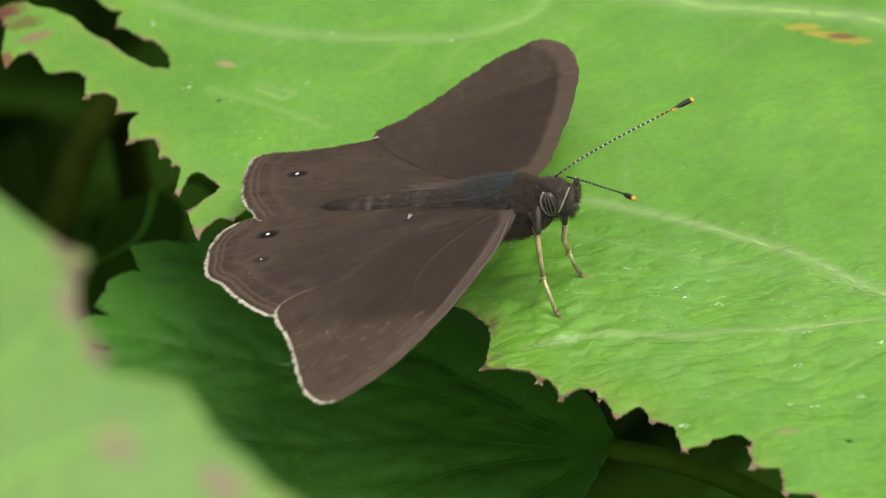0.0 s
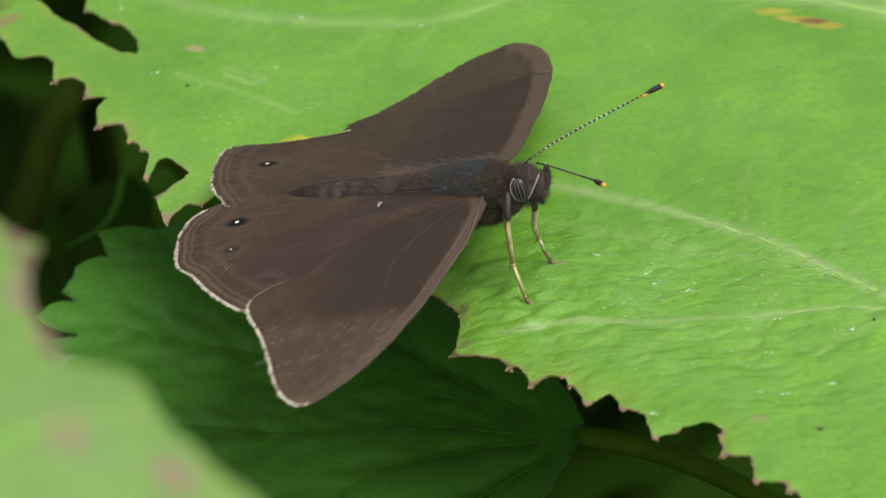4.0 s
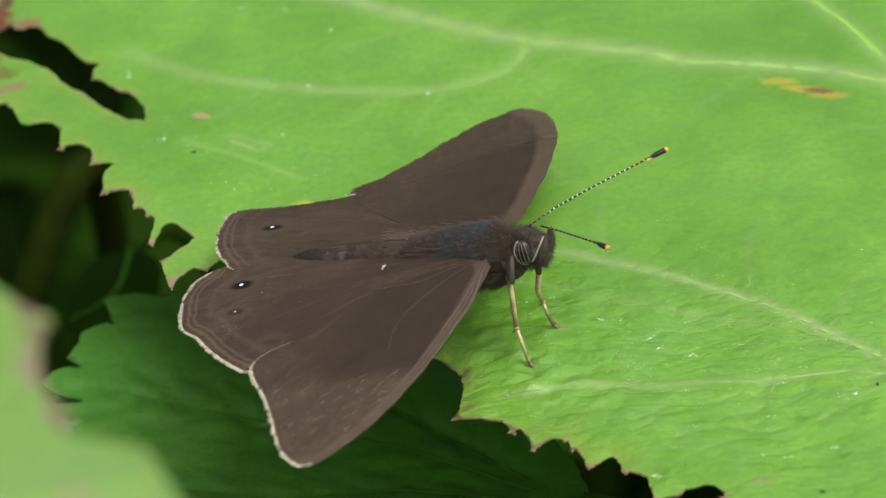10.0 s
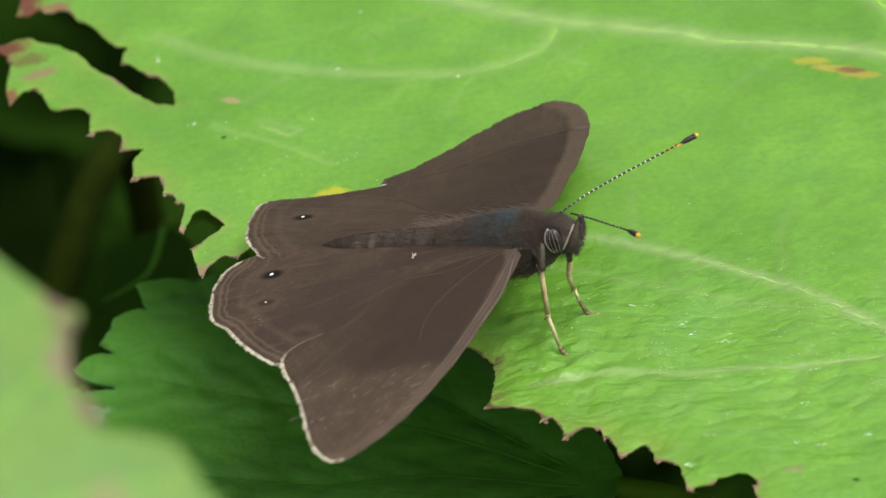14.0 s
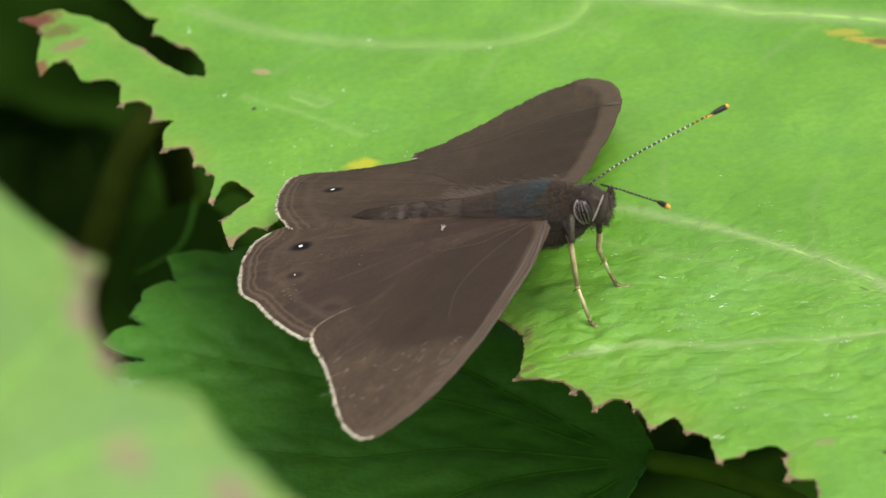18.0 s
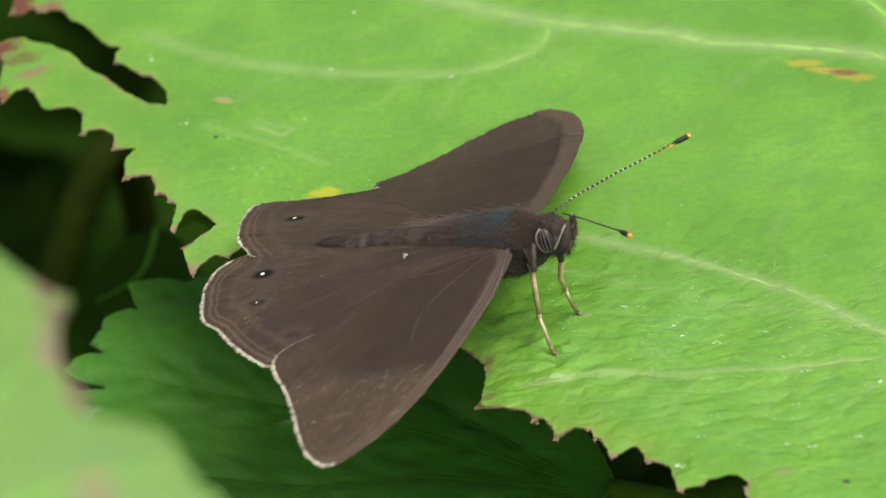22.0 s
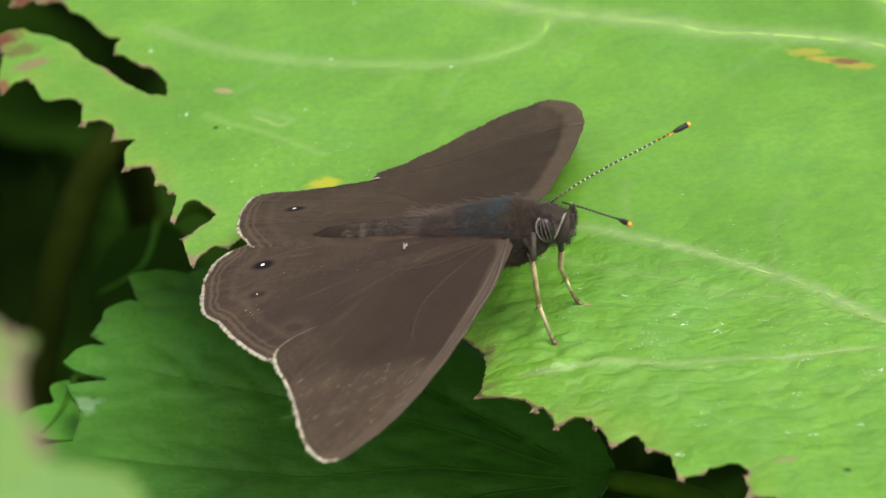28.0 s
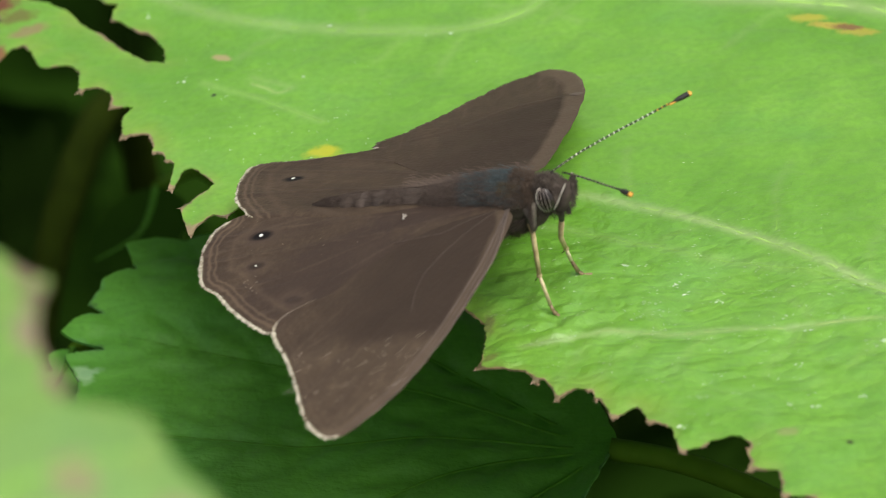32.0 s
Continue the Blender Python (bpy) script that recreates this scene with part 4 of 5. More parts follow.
HW_NEAR = [(-1.7, 0.9), (-10.1, -0.6), (-18.4, -1.1), (-25.0, -1.1), (-28.3, -0.3), (-30.6, 0.9), (-31.7, 2.5), (-31.9, 4.8), (-31.2, 7.8), (-30.0, 10.4), (-28.2, 11.6), (-26.1, 13.8), (-24.0, 15.6), (-21.7, 17.3), (-20.4, 17.8), (-14.9, 17.1), (-6.4, 11.6)]
FW_FAR = [(-1.7, 3.0), (-0.1, 4.6), (-0.7, 10.8), (-1.4, 16.0), (-2.7, 22.0), (-3.8, 26.0), (-5.9, 30.8), (-8.3, 34.3), (-11.0, 35.9), (-12.8, 35.0), (-14.8, 32.0), (-16.3, 27.8), (-17.8, 22.8), (-19.6, 18.7), (-21.7, 14.7), (-12.9, 6.2), (-5.1, 2.6)]
HW_FAR = [(-1.4, 2.2), (-9.0, 13.2), (-16.9, 16.6), (-21.6, 14.6), (-24.9, 13.8), (-28.5, 13.4), (-33.7, 13.5), (-34.3, 11.8), (-33.5, 8.0), (-31.8, 3.8), (-29.6, 0.8), (-27.8, -1.3), (-23.9, -1.7), (-17.2, -2.1), (-9.3, -1.5)]
SPOTS = [(-26.2, 3.5), (-25.2, 8.0), (-27.6, 8.3)]
(S1_X, S1_Y), (S2_X, S2_Y), (S3_X, S3_Y) = SPOTS
M_WING_FN = wing_material("worn_forewing", 1.0, 20.2, 0.12, -65, (), [(-5.0, -3.5, 4.5, 2.6, 30, 0.6)], 1.05, (0.10, 0.99, 20.6, -19.0, -10.5), 0.5)
M_WING_HN = wing_material("fringed_hindwing", 0.95, 60.0, 1.0, -20, [(S1_X, -S1_Y, 1.0, 1.0), (S2_X, -S2_Y, 0.75, 0.6), (-19.6, -13.2, 0.8, 0.4)], [(-17.0, -9.5, 8.0, 4.5, 25, 0.6), (-9.0, -2.2, 7.0, 1.8, 8, 0.65)])
M_WING_FF = wing_material("plain_forewing", 0.12, 60.0, 0.0, 65, (), (), 1.6, (0.62, -0.785, 24.4, -18.0, -9.0), 0.6)
M_WING_HF = wing_material("plain_hindwing", 0.6, 60.0, 1.0, 20, [(S3_X, S3_Y, 1.0, 1.0)])
M_COSTA = plain("wing_front_edge", (0.064, 0.046, 0.035), (0.125, 0.092, 0.070), 500, 0.65)
M_RIB = plain("wing_vein", (0.056, 0.039, 0.030), (0.078, 0.055, 0.042), 400, 0.65)
M_WHITE = plain("white_scales", (0.78, 0.79, 0.68), (0.88, 0.88, 0.80), 3000, 0.5)
M_SKIN = plain("body_skin", (0.054, 0.042, 0.033), (0.085, 0.066, 0.052), 900, 0.85, 0.8, 0.0002, 0.15)
M_ABDOMEN = plain("abdomen_scales", (0.042, 0.030, 0.023), (0.100, 0.073, 0.055), 520, 0.8, 0.9, 0.0003)
M_FRINGE = fur_material("pale_fringe", (0.30, 0.27, 0.19), (0.74, 0.70, 0.54))
M_RIM = plain("pale_wing_rim", (0.15, 0.115, 0.09), (0.30, 0.25, 0.19), 700, 0.65)
M_FLAKE = plain("worn_pale_scales", (0.34, 0.28, 0.22), (0.66, 0.58, 0.47), 900, 0.6)
M_COXA = plain("grey_fur_pad", (0.075, 0.064, 0.050), (0.15, 0.13, 0.10), 900, 0.8, 0.9, 0.0003, 0.1)
M_FUR_BLUE = fur_material("blue_grey_fur", (0.052, 0.068, 0.070), (0.105, 0.148, 0.156))
M_FUR_OCHRE = fur_material("ochre_fur", (0.070, 0.051, 0.026), (0.125, 0.094, 0.050))
M_FUR_BROWN = fur_material("brown_fur", (0.086, 0.062, 0.049), (0.145, 0.107, 0.083))
M_FUR_TAN = fur_material("tan_brown_fur", (0.066, 0.047, 0.036), (0.112, 0.082, 0.062))
M_FUR_RUST = fur_material("rusty_fur", (0.058, 0.041, 0.029), (0.115, 0.078, 0.051))
M_FUR_DARK = fur_material("dark_bristles", (0.046, 0.037, 0.029), (0.145, 0.114, 0.089))
M_LEG = plain("straw_leg", (0.30, 0.20, 0.085), (0.68, 0.56, 0.31), 650, 0.5, 0.6)
M_LEG_PALE = plain("pale_straw_leg", (0.46, 0.36, 0.18), (0.80, 0.71, 0.46), 650, 0.5, 0.6)
M_FOOT = plain("brown_foot", (0.10, 0.065, 0.03), (0.36, 0.27, 0.14), 800, 0.55, 0.6)
M_THIGH = plain("grey_thigh", (0.045, 0.036, 0.028), (0.080, 0.064, 0.05), 900, 0.7)
M_BLACK = plain("antenna_black", (0.010, 0.009, 0.008), (0.022, 0.018, 0.015), 2000, 0.5)
M_ORANGE = plain("antenna_orange", (0.62, 0.27, 0.03), (0.85, 0.50, 0.09), 2000, 0.5)
M_EYE = plain("dark_eye", (0.016, 0.012, 0.010), (0.032, 0.024, 0.020), 2500, 0.25)
M_DULL = plain("dull_eye_stripe", (0.12, 0.095, 0.08), (0.21, 0.17, 0.145), 2500, 0.5)
M_PALE = plain("pale_hair", (0.30, 0.26, 0.21), (0.50, 0.45, 0.38), 2500, 0.7)

FW_DROOP, HW_DROOP, HW_DROOP_FAR = 7.76, 8.16, 7.76


def wing_height(x, y):
    far = abs(y)
    ribs = 0.006 * math.cos(20 * math.atan2(x - 2, far + 6))
    return 0.45 * math.sin(min(far / 34, 1) * math.pi) + ribs * smooth_step(far / 10) + 0.08 * noise.noise((x / 3, y / 3, 1.7))


def wing(name, line, side, droop, lift, first, last, material, ribs, label, ahead=3, veins=(), tuck=()):
    """line: forward and outward in mm; its points first to last are the outer margin; ribs: shares of that margin where veins end."""
    curve = rounded([(x, side * y) for x, y in line], 4)
    outer = curve[first * 4: last * 4 + 1]
    scallop = [(x + 0.05 * math.sin(i * 1.9), y) for i, (x, y) in enumerate(curve)]
    ob = part_mesh(name, sheet(name, scallop, 0.36, lambda x, y, r: wing_height(x, y) - 2 * math.tan(radians(droop)) * max(0.0, -side * y) - 0.5 * smooth_step(-side * y) * math.exp(-((r / 0.6) ** 2)), {"margin": outer, "front": curve[: ahead * 4]}), material, butterfly, label)
    runs = [rounded(v, 6, False) for v in veins]
    near_vein = np.full(len(ob.data.vertices), 1e9)
    flat = np.array([(v.co.x / MM, v.co.y / MM) for v in ob.data.vertices])
    for run in runs:
        near_vein = np.minimum(near_vein, away_from(flat, run, False))
    ob.data.attributes.new("veins", "FLOAT", "POINT").data.foreach_set("value", near_vein)
    if tuck:
        crease(ob, [rounded(tuck, 6, False)], 0.13, 1.6)
    crease(ob, runs, -0.10, 0.28)
    crease(ob, runs, 0.07, 1.0)
    ob.matrix_local = pose(0, 0, lift * MM, -side * droop)
    thick(ob, 0.035)
    for k in ribs:
        ex, ey = outer[int(k * (len(outer) - 1))]
        sx, sy = -2.2, side * 4.0
        bend = 1.6 * (0.5 - k)
        mid = [(sx + (ex - sx) * q + bend * math.sin(q * math.pi), sy + (ey - sy) * q) for q in (0, 0.2, 0.4, 0.6, 0.8, 0.97)]
        part("wing_vein", rope([(x, y, wing_height(x, y) - 0.012) for x, y in rounded(mid, 3, False)], 0.026, 6), M_RIB, ob)
    return ob


VEINS_FN = ([(-2.2, -3.3), (-4.7, -6.6), (-6.6, -10.4), (-7.1, -13.4), (-6.7, -16.6)], [(-2.3, -3.1), (-5.0, -4.6), (-7.1, -5.9), (-11.5, -6.6)],
            [(-1.7, -4.2), (-1.4, -7.1), (-1.8, -11.7), (-2.4, -16.3), (-3.5, -20.0), (-4.6, -23.7), (-5.8, -26.9)], [(-18.6, -14.8), (-15.7, -13.2), (-13.8, -10.3), (-13.1, -8.8), (-11.5, -6.6)],
            [(-6.7, -16.6), (-8.4, -22.0), (-10.8, -28.5)], [(-7.1, -13.4), (-10.8, -20.0), (-14.2, -26.4)], [(-6.6, -10.4), (-11.6, -16.4), (-17.3, -21.6)])
VEINS_HN = ([(-3.0, -1.6), (-12.0, -2.2), (-21.0, -2.4), (-30.6, -3.2)], [(-3.0, -2.0), (-12.0, -4.4), (-20.0, -5.6), (-30.8, -7.0)], [(-12.0, -4.4), (-18.0, -8.0), (-23.0, -10.4), (-28.0, -11.2)],
            [(-8.0, -3.4), (-13.0, -7.6), (-18.0, -12.2), (-23.2, -15.6)])
VEINS_FF = ([(-5.9, 25.4), (-10.0, 23.6), (-11.8, 21.9), (-14.6, 17.9), (-18.3, 16.0)], [(-9.6, 19.0), (-8.8, 17.6), (-8.0, 14.6), (-6.1, 10.9), (-3.5, 6.5)],
            [(-9.4, 32.1), (-6.8, 28.1), (-4.6, 21.1), (-3.0, 15.3), (-1.8, 7.7)])
VEINS_HF = ([(-4.0, 2.5), (-14.0, 6.6), (-24.0, 9.6), (-33.0, 11.6)], [(-4.0, 2.0), (-14.0, 3.4), (-24.0, 4.6), (-32.4, 5.4)], [(-8.0, 4.0), (-16.0, 9.6), (-24.0, 12.6)])
near_hw = wing("near_hindwing", HW_NEAR, -1, HW_DROOP, -0.14, 5, 14, M_WING_HN, (), "brown hindwing with whitish fringe", veins=VEINS_HN)
near_fw = wing("near_forewing", FW_NEAR, -1, FW_DROOP, 0.0, 8, 16, M_WING_FN, (), "brown forewing with pale worn tip", 9, VEINS_FN)
far_hw = wing("far_hindwing", HW_FAR, 1, HW_DROOP_FAR, -0.13, 6, 11, M_WING_HF, (), "brown hindwing with a pale edge", veins=VEINS_HF)
far_fw = wing("far_forewing", FW_FAR, 1, FW_DROOP, 0.0, 5, 14, M_WING_FF, (), "plain brown forewing", 8, VEINS_FF, [(-21.7, 14.7), (-12.9, 6.2), (-5.1, 2.6)])


def fringe(ob, line, side, first, last, length, seed, drop=0.0, material=None, share=1.0):
    """A row of short pale hair scales along the outer margin, in uneven tufts."""
    r = random.Random(seed)
    run = finer(rounded([(x, side * y) for x, y in line], 4)[first * 4: last * 4 + 1], 0.03, 0.0, 1, False)
    cx, cy = sum(p[0] for p in line) / len(line), side * sum(p[1] for p in line) / len(line)
    verts, faces = [], []
    for (ax, ay), (bx, by) in zip(run, run[1:]):
        tuft = noise.noise((ax * 1.3, ay * 1.3, seed + 0.5)) + 0.5 * noise.noise((ax * 5, ay * 5, seed + 2.5))
        if r.random() > share * (0.75 + 0.9 * tuft):
            continue
        d = Vector((bx - ax, by - ay)).normalized()
        out = Vector((d.y, -d.x))
        if out.dot(Vector((ax - cx, ay - cy))) < 0:
            out = -out
        way = (out + d * r.gauss(0, 0.22)).normalized()
        size, w = length * r.uniform(0.6, 1.1) * (1 + 0.4 * tuft), r.uniform(0.018, 0.04)
        root = Vector((ax, ay)) - out * r.uniform(0.16, 0.34)
        tip = root + way * size
        z = wing_height(root.x, root.y) - drop + 0.03 + r.uniform(0, 0.03)
        b = len(verts)
        verts.extend(((root.x + d.x * w) * MM if k == 0 else (root.x - d.x * w) * MM, (root.y + d.y * w) * MM if k == 0 else (root.y - d.y * w) * MM, z * MM) for k in (0, 1))
        verts.extend((((root.x + tip.x) / 2) * MM, ((root.y + tip.y) / 2) * MM, (z + 0.05) * MM) for k in (0,))
        verts.append((tip.x * MM, tip.y * MM, (z - r.uniform(0.0, 0.08)) * MM))
        faces.extend(((b, b + 1, b + 2), (b, b + 2, b + 3), (b + 2, b + 1, b + 3)))
    me = bpy.data.meshes.new("fringe")
    me.from_pydata(verts, [], faces)
    tagged(part_mesh("fringe", me, material or M_FRINGE, ob, "ragged whitish fringe", False), kind="stuff")


fringe(near_fw, FW_NEAR, -1, 8, 15, 0.38, 1, 0.0, None, 0.75)
fringe(near_hw, HW_NEAR, -1, 5, 14, 0.36, 2, 0.0, None, 0.65)
fringe(far_hw, HW_FAR, 1, 6, 11, 0.34, 3, 0.0, None, 0.35)
M_EDGE_HAIR = fur_material("brown_edge_hair", (0.070, 0.050, 0.038), (0.13, 0.098, 0.075))
fringe(far_fw, FW_FAR, 1, 8, 14, 0.42, 4, 0.0, M_EDGE_HAIR)
fringe(far_hw, HW_FAR, 1, 2, 6, 0.40, 5, 0.0, M_EDGE_HAIR)

# pale scratches and lost scales on the worn wings
rnd = random.Random(9)


def scratches(ob, name, words, spots, turn, wide):
    verts, faces = [], []
    for x, y, length in spots:
        a = radians(turn + rnd.gauss(0, 9))
        d, w = Vector((math.cos(a), math.sin(a))), wide * rnd.uniform(0.6, 1.3)
        steps = 5
        b = len(verts)
        for i in range(steps + 1):
            k = i / steps - 0.5
            px, py = x + d.x * length * k + rnd.gauss(0, 0.012), y + d.y * length * k + rnd.gauss(0, 0.012)
            v = w * (0.3 + 0.7 * rnd.random()) if 0 < i < steps else w * 0.15
            for q in (-1, 1):
                verts.append(((px - d.y * v * q) * MM, (py + d.x * v * q) * MM, (wing_height(px, py) + 0.055) * MM))
        faces.extend((b + 2 * i, b + 2 * i + 1, b + 2 * i + 3, b + 2 * i + 2) for i in range(steps))
    me = bpy.data.meshes.new(name)
    me.from_pydata(verts, [], faces)
    tagged(part_mesh(name, me, M_FLAKE, ob, words, False), kind="stuff")


spots = [(-7.8, -24.2, 1.7), (-5.4, -25.8, 2.2), (-3.6, -21.5, 1.4), (-9.6, -23.0, 1.2), (-6.2, -22.4, 1.0), (-11.5, -25.6, 1.1)]
spots += [(rnd.uniform(-16.5, -4.5), -rnd.triangular(19.5, 29.5, 23.5), rnd.choice((0.3, 0.4, 0.6, 0.9, 1.4))) for i in range(46)]
scratches(near_fw, "scratches", "pale scratches on the worn wing tip", [q for q in spots if q[1] > -31 + 0.9 * (abs(q[0] + 9.5) - 2) and q[0] < -3.0 - 0.35 * (-q[1] - 19)], 43, 0.017)
scratches(near_hw, "scratches", "tiny pale specks of lost scales", [(rnd.uniform(-29, -10), rnd.uniform(-11, -1), rnd.uniform(0.06, 0.16)) for i in range(14)] + [(-24.5 + rnd.gauss(0, 0.7), -11.0 + rnd.gauss(0, 0.8), rnd.uniform(0.1, 0.3)) for i in range(11)], 40, 0.022)

# thick front edges of the forewings
for ob, line, side, n in ((near_fw, FW_NEAR, -1, 8),):
    for inset, r in ((0.12, 0.12), (0.62, 0.06), (1.15, 0.09)):
        run = rounded([(x - inset * (0.15 + 0.85 * smooth_step((y - 2.5) / 9)), side * y) for x, y in line[:n]], 4, False)
        part("front_edge", rope([(x, y, wing_height(x, y) + 0.03) for x, y in run], [r * (1.2 - 0.8 * i / len(run)) for i in range(len(run))], 6, 0.6), M_COSTA, ob, "pale ridge along the front edge")
def disc(x, y, rx, ry, lift, material, name, parent):
    bm = bmesh.new()
    z = wing_height(x, y)
    centre = bm.verts.new((x * MM, y * MM, (z + lift + 0.03) * MM))
    ring = [bm.verts.new(((x + rx * math.cos(a)) * MM, (y + ry * math.sin(a)) * MM, (wing_height(x + rx * math.cos(a), y + ry * math.sin(a)) + lift) * MM))
            for a in (2 * math.pi * i / 20 for i in range(20))]
    for i in range(20):
        bm.faces.new((centre, ring[i], ring[(i + 1) % 20]))
    return part(name, bm, material, parent)


for (x, y), side, size, ob in zip(SPOTS, (-1, -1, 1), (1.0, 0.5, 1.0), (near_hw, near_hw, far_hw)):
    disc(x, side * y, 0.21 * size, 0.2 * size, 0.05, M_WHITE, "eyespot_pupil", ob)

for ob, lines in ((near_fw, VEINS_FN[:2]), (far_fw, ())):
    for line in lines:
        part("wing_vein", rope([(x, y, wing_height(x, y) + 0.03) for x, y in rounded(line, 5, False)], 0.035, 6, 0.6), M_RIB, ob, "thin paler vein")
part("hind_edge", rope([(x, y, wing_height(x, y) + 0.02) for x, y in rounded([(-20.25, -17.3), (-19.9, -16.1), (-19.1, -15.15), (-17.9, -14.25), (-17.0, -13.7)], 5, False)], [0.07 - 0.003 * i for i in range(21)], 6, 0.6), M_RIM, near_fw, "pale hind edge of the forewing")
for (x, y), turn in zip([(-11.6, 3.0)] * 3, (0.2, 1.0, 1.9)):
    d = Vector((math.cos(turn), math.sin(turn))) * 0.4
    part("pale_tuft", rope([(x - d.x * 0.5, -y - d.y * 0.5, wing_height(x, y) + 0.08), (x, -y, wing_height(x, y) + 0.22), (x + d.x, -y + d.y, wing_height(x, y) + 0.35)], [0.05, 0.07, 0.03], 6), M_PALE, near_hw)
disc(FW_FAR[14][0] + 0.25, FW_FAR[14][1] - 0.1, 0.35, 0.22, 0.03, M_PALE, "pale_mark", far_fw)
disc(-4.7, 25.9, 0.7, 0.55, 0.03, M_COSTA, "pale_mark", far_fw)

# abdomen in overlapping segments, thorax and head
ABDOMEN = [((-21.8, 0.75, -0.75), 0.55), ((-20.4, 0.72, -0.72), 1.0), ((-18.0, 0.65, -0.75), 1.3), ((-15.0, 0.5, -0.8), 1.42), ((-10.0, 0.3, -0.8), 1.5)]
for i in range(7):
    x = -21.2 + i * 1.6
    r = 1.42 * (0.5 + 0.5 * smooth_step((i + 0.6) / 3.4))
    y = 0.75 - 0.07 * i
    part("abdomen_segment", ball([((x - 1.1, y, -0.9), r * 0.75), ((x - 0.9, y, -0.88), r * 0.96), ((x - 0.3, y, -0.86), r * 1.02), ((x + 0.5, y, -0.88), r * 0.98), ((x + 1.2, y, -0.92), r * 0.92)], 20), M_ABDOMEN, butterfly)
THORAX = [((-10.5, 0.3, -1.0), 1.1), ((-8.6, 0.3, -1.15), 1.7), ((-6, 0.4, -1.25), 2.2), ((-3, 0.4, -1.2), 2.5), ((-1.2, 0.2, -1.15), 2.35), ((0.2, 0, -1.1), 1.95), ((0.9, 0, -1.1), 1.5)]
HEAD = [((0.1, 0, -1.0), 0.9), ((0.8, 0, -0.95), 1.5), ((1.7, 0, -1.0), 1.68), ((2.6, 0, -1.15), 1.5), ((3.3, 0, -1.4), 1.05), ((3.7, 0, -1.6), 0.5)]
CHEST = [((-5.2, 0, -2.2), 0.9), ((-3.7, 0, -2.9), 1.75), ((-1.6, 0, -2.9), 1.7), ((0.3, 0, -2.5), 1.35), ((1.2, 0, -2.1), 0.8)]
part("thorax", ball(THORAX), M_SKIN, butterfly, "thorax under blue-grey fur")
part("head", ball(HEAD), M_SKIN, butterfly, "dark bristly head")
part("chest", ball(CHEST), M_SKIN, butterfly)
part("hip", rope([(0.75, -1.5, -0.9), (0.5, -1.75, -1.8), (0.2, -1.85, -2.8), (0.08, -1.78, -3.6)], [0.25, 0.36, 0.38, 0.3], 10), M_COXA, butterfly, "pale grey furry hip of the front leg")


def hairs(name, shape, count, length, lean, spread, material, top_only, seed, label, width=0.035, wild=0.25):
    """Fine tapering hairs on a round body given by centres and radii; lean: along the body (+ forwards)."""
    r = random.Random(seed)
    verts, faces = [], []
    for i in range(count):
        k = r.uniform(0, len(shape) - 1.001)
        (p0, r0), (p1, r1) = shape[int(k)], shape[int(k) + 1]
        f = k - int(k)
        c, rad = Vector(p0).lerp(Vector(p1), f), r0 + (r1 - r0) * f
        a = r.uniform(*((0.05, 0.95) if name != "head_bristles" else (0.2, 0.8))) * math.pi if top_only else r.uniform(0, 2 * math.pi)
        out = Vector((0, math.cos(a), math.sin(a)))
        root = c + out * rad * 0.97
        way = (out * spread + Vector((lean, 0, 0)) + Vector((r.gauss(0, wild), r.gauss(0, wild), r.gauss(0, 0.8 * wild)))).normalized()
        size = length * r.uniform(0.5, 1.2)
        side = way.cross(Vector((r.gauss(0, 1), r.gauss(0, 1), r.gauss(0, 1)))).normalized() * width
        other = way.cross(side).normalized() * width
        mid, tip = root + way * size * 0.55, root + way * size + Vector((0, 0, -0.12 * size))
        b = len(verts)
        verts.extend(tuple(v * MM) for v in (root + side, root - side, root + other, mid + side * 0.7, mid - side * 0.7, mid + other * 0.7, tip))
        faces.extend([(b, b + 1, b + 4, b + 3), (b + 1, b + 2, b + 5, b + 4), (b + 2, b, b + 3, b + 5), (b + 3, b + 4, b + 6), (b + 4, b + 5, b + 6), (b + 5, b + 3, b + 6)])
    me = bpy.data.meshes.new(name)
    me.from_pydata(verts, [], faces)
    return tagged(part_mesh(name, me, material, butterfly, label), kind="stuff")


hairs("blue_fur", THORAX[2:6], 12000, 1.2, -1.0, 0.12, M_FUR_BLUE, True, 1, "blue-grey hairs on the back", 0.013, 0.24)
hairs("mixed_fur", THORAX[1:6], 1500, 1.2, -0.9, 0.2, M_FUR_BROWN, True, 21, "brown hairs among the blue ones", 0.013, 0.26)
hairs("neck_fur", [((-2.2, -1.3, 0.6), 0.45), ((-1.3, -1.5, 0.45), 0.7), ((-0.4, -1.3, 0.2), 0.5)], 450, 0.6, -0.6, 0.4, M_FUR_OCHRE, False, 22, "ochre hairs before the wing joint", 0.016, 0.35)
hairs("back_fur", [((-13.5, 0.3, -0.7), 1.25), *THORAX[:4]], 8000, 1.4, -1.0, 0.12, M_FUR_BROWN, True, 11, "brown hairs on the back", 0.016, 0.28)
hairs("collar_fur", THORAX[4:7], 2600, 0.9, -0.45, 0.55, M_FUR_RUST, True, 2, "rusty brown collar hairs", 0.022)
hairs("chest_fur", CHEST, 3600, 0.8, -0.7, 0.5, M_FUR_BROWN, False, 3, "dark brown hairs under the chest", 0.022)
hairs("head_bristles", HEAD[1:], 1900, 0.75, 0.1, 0.9, M_FUR_DARK, True, 4, "short dark bristles", 0.022)
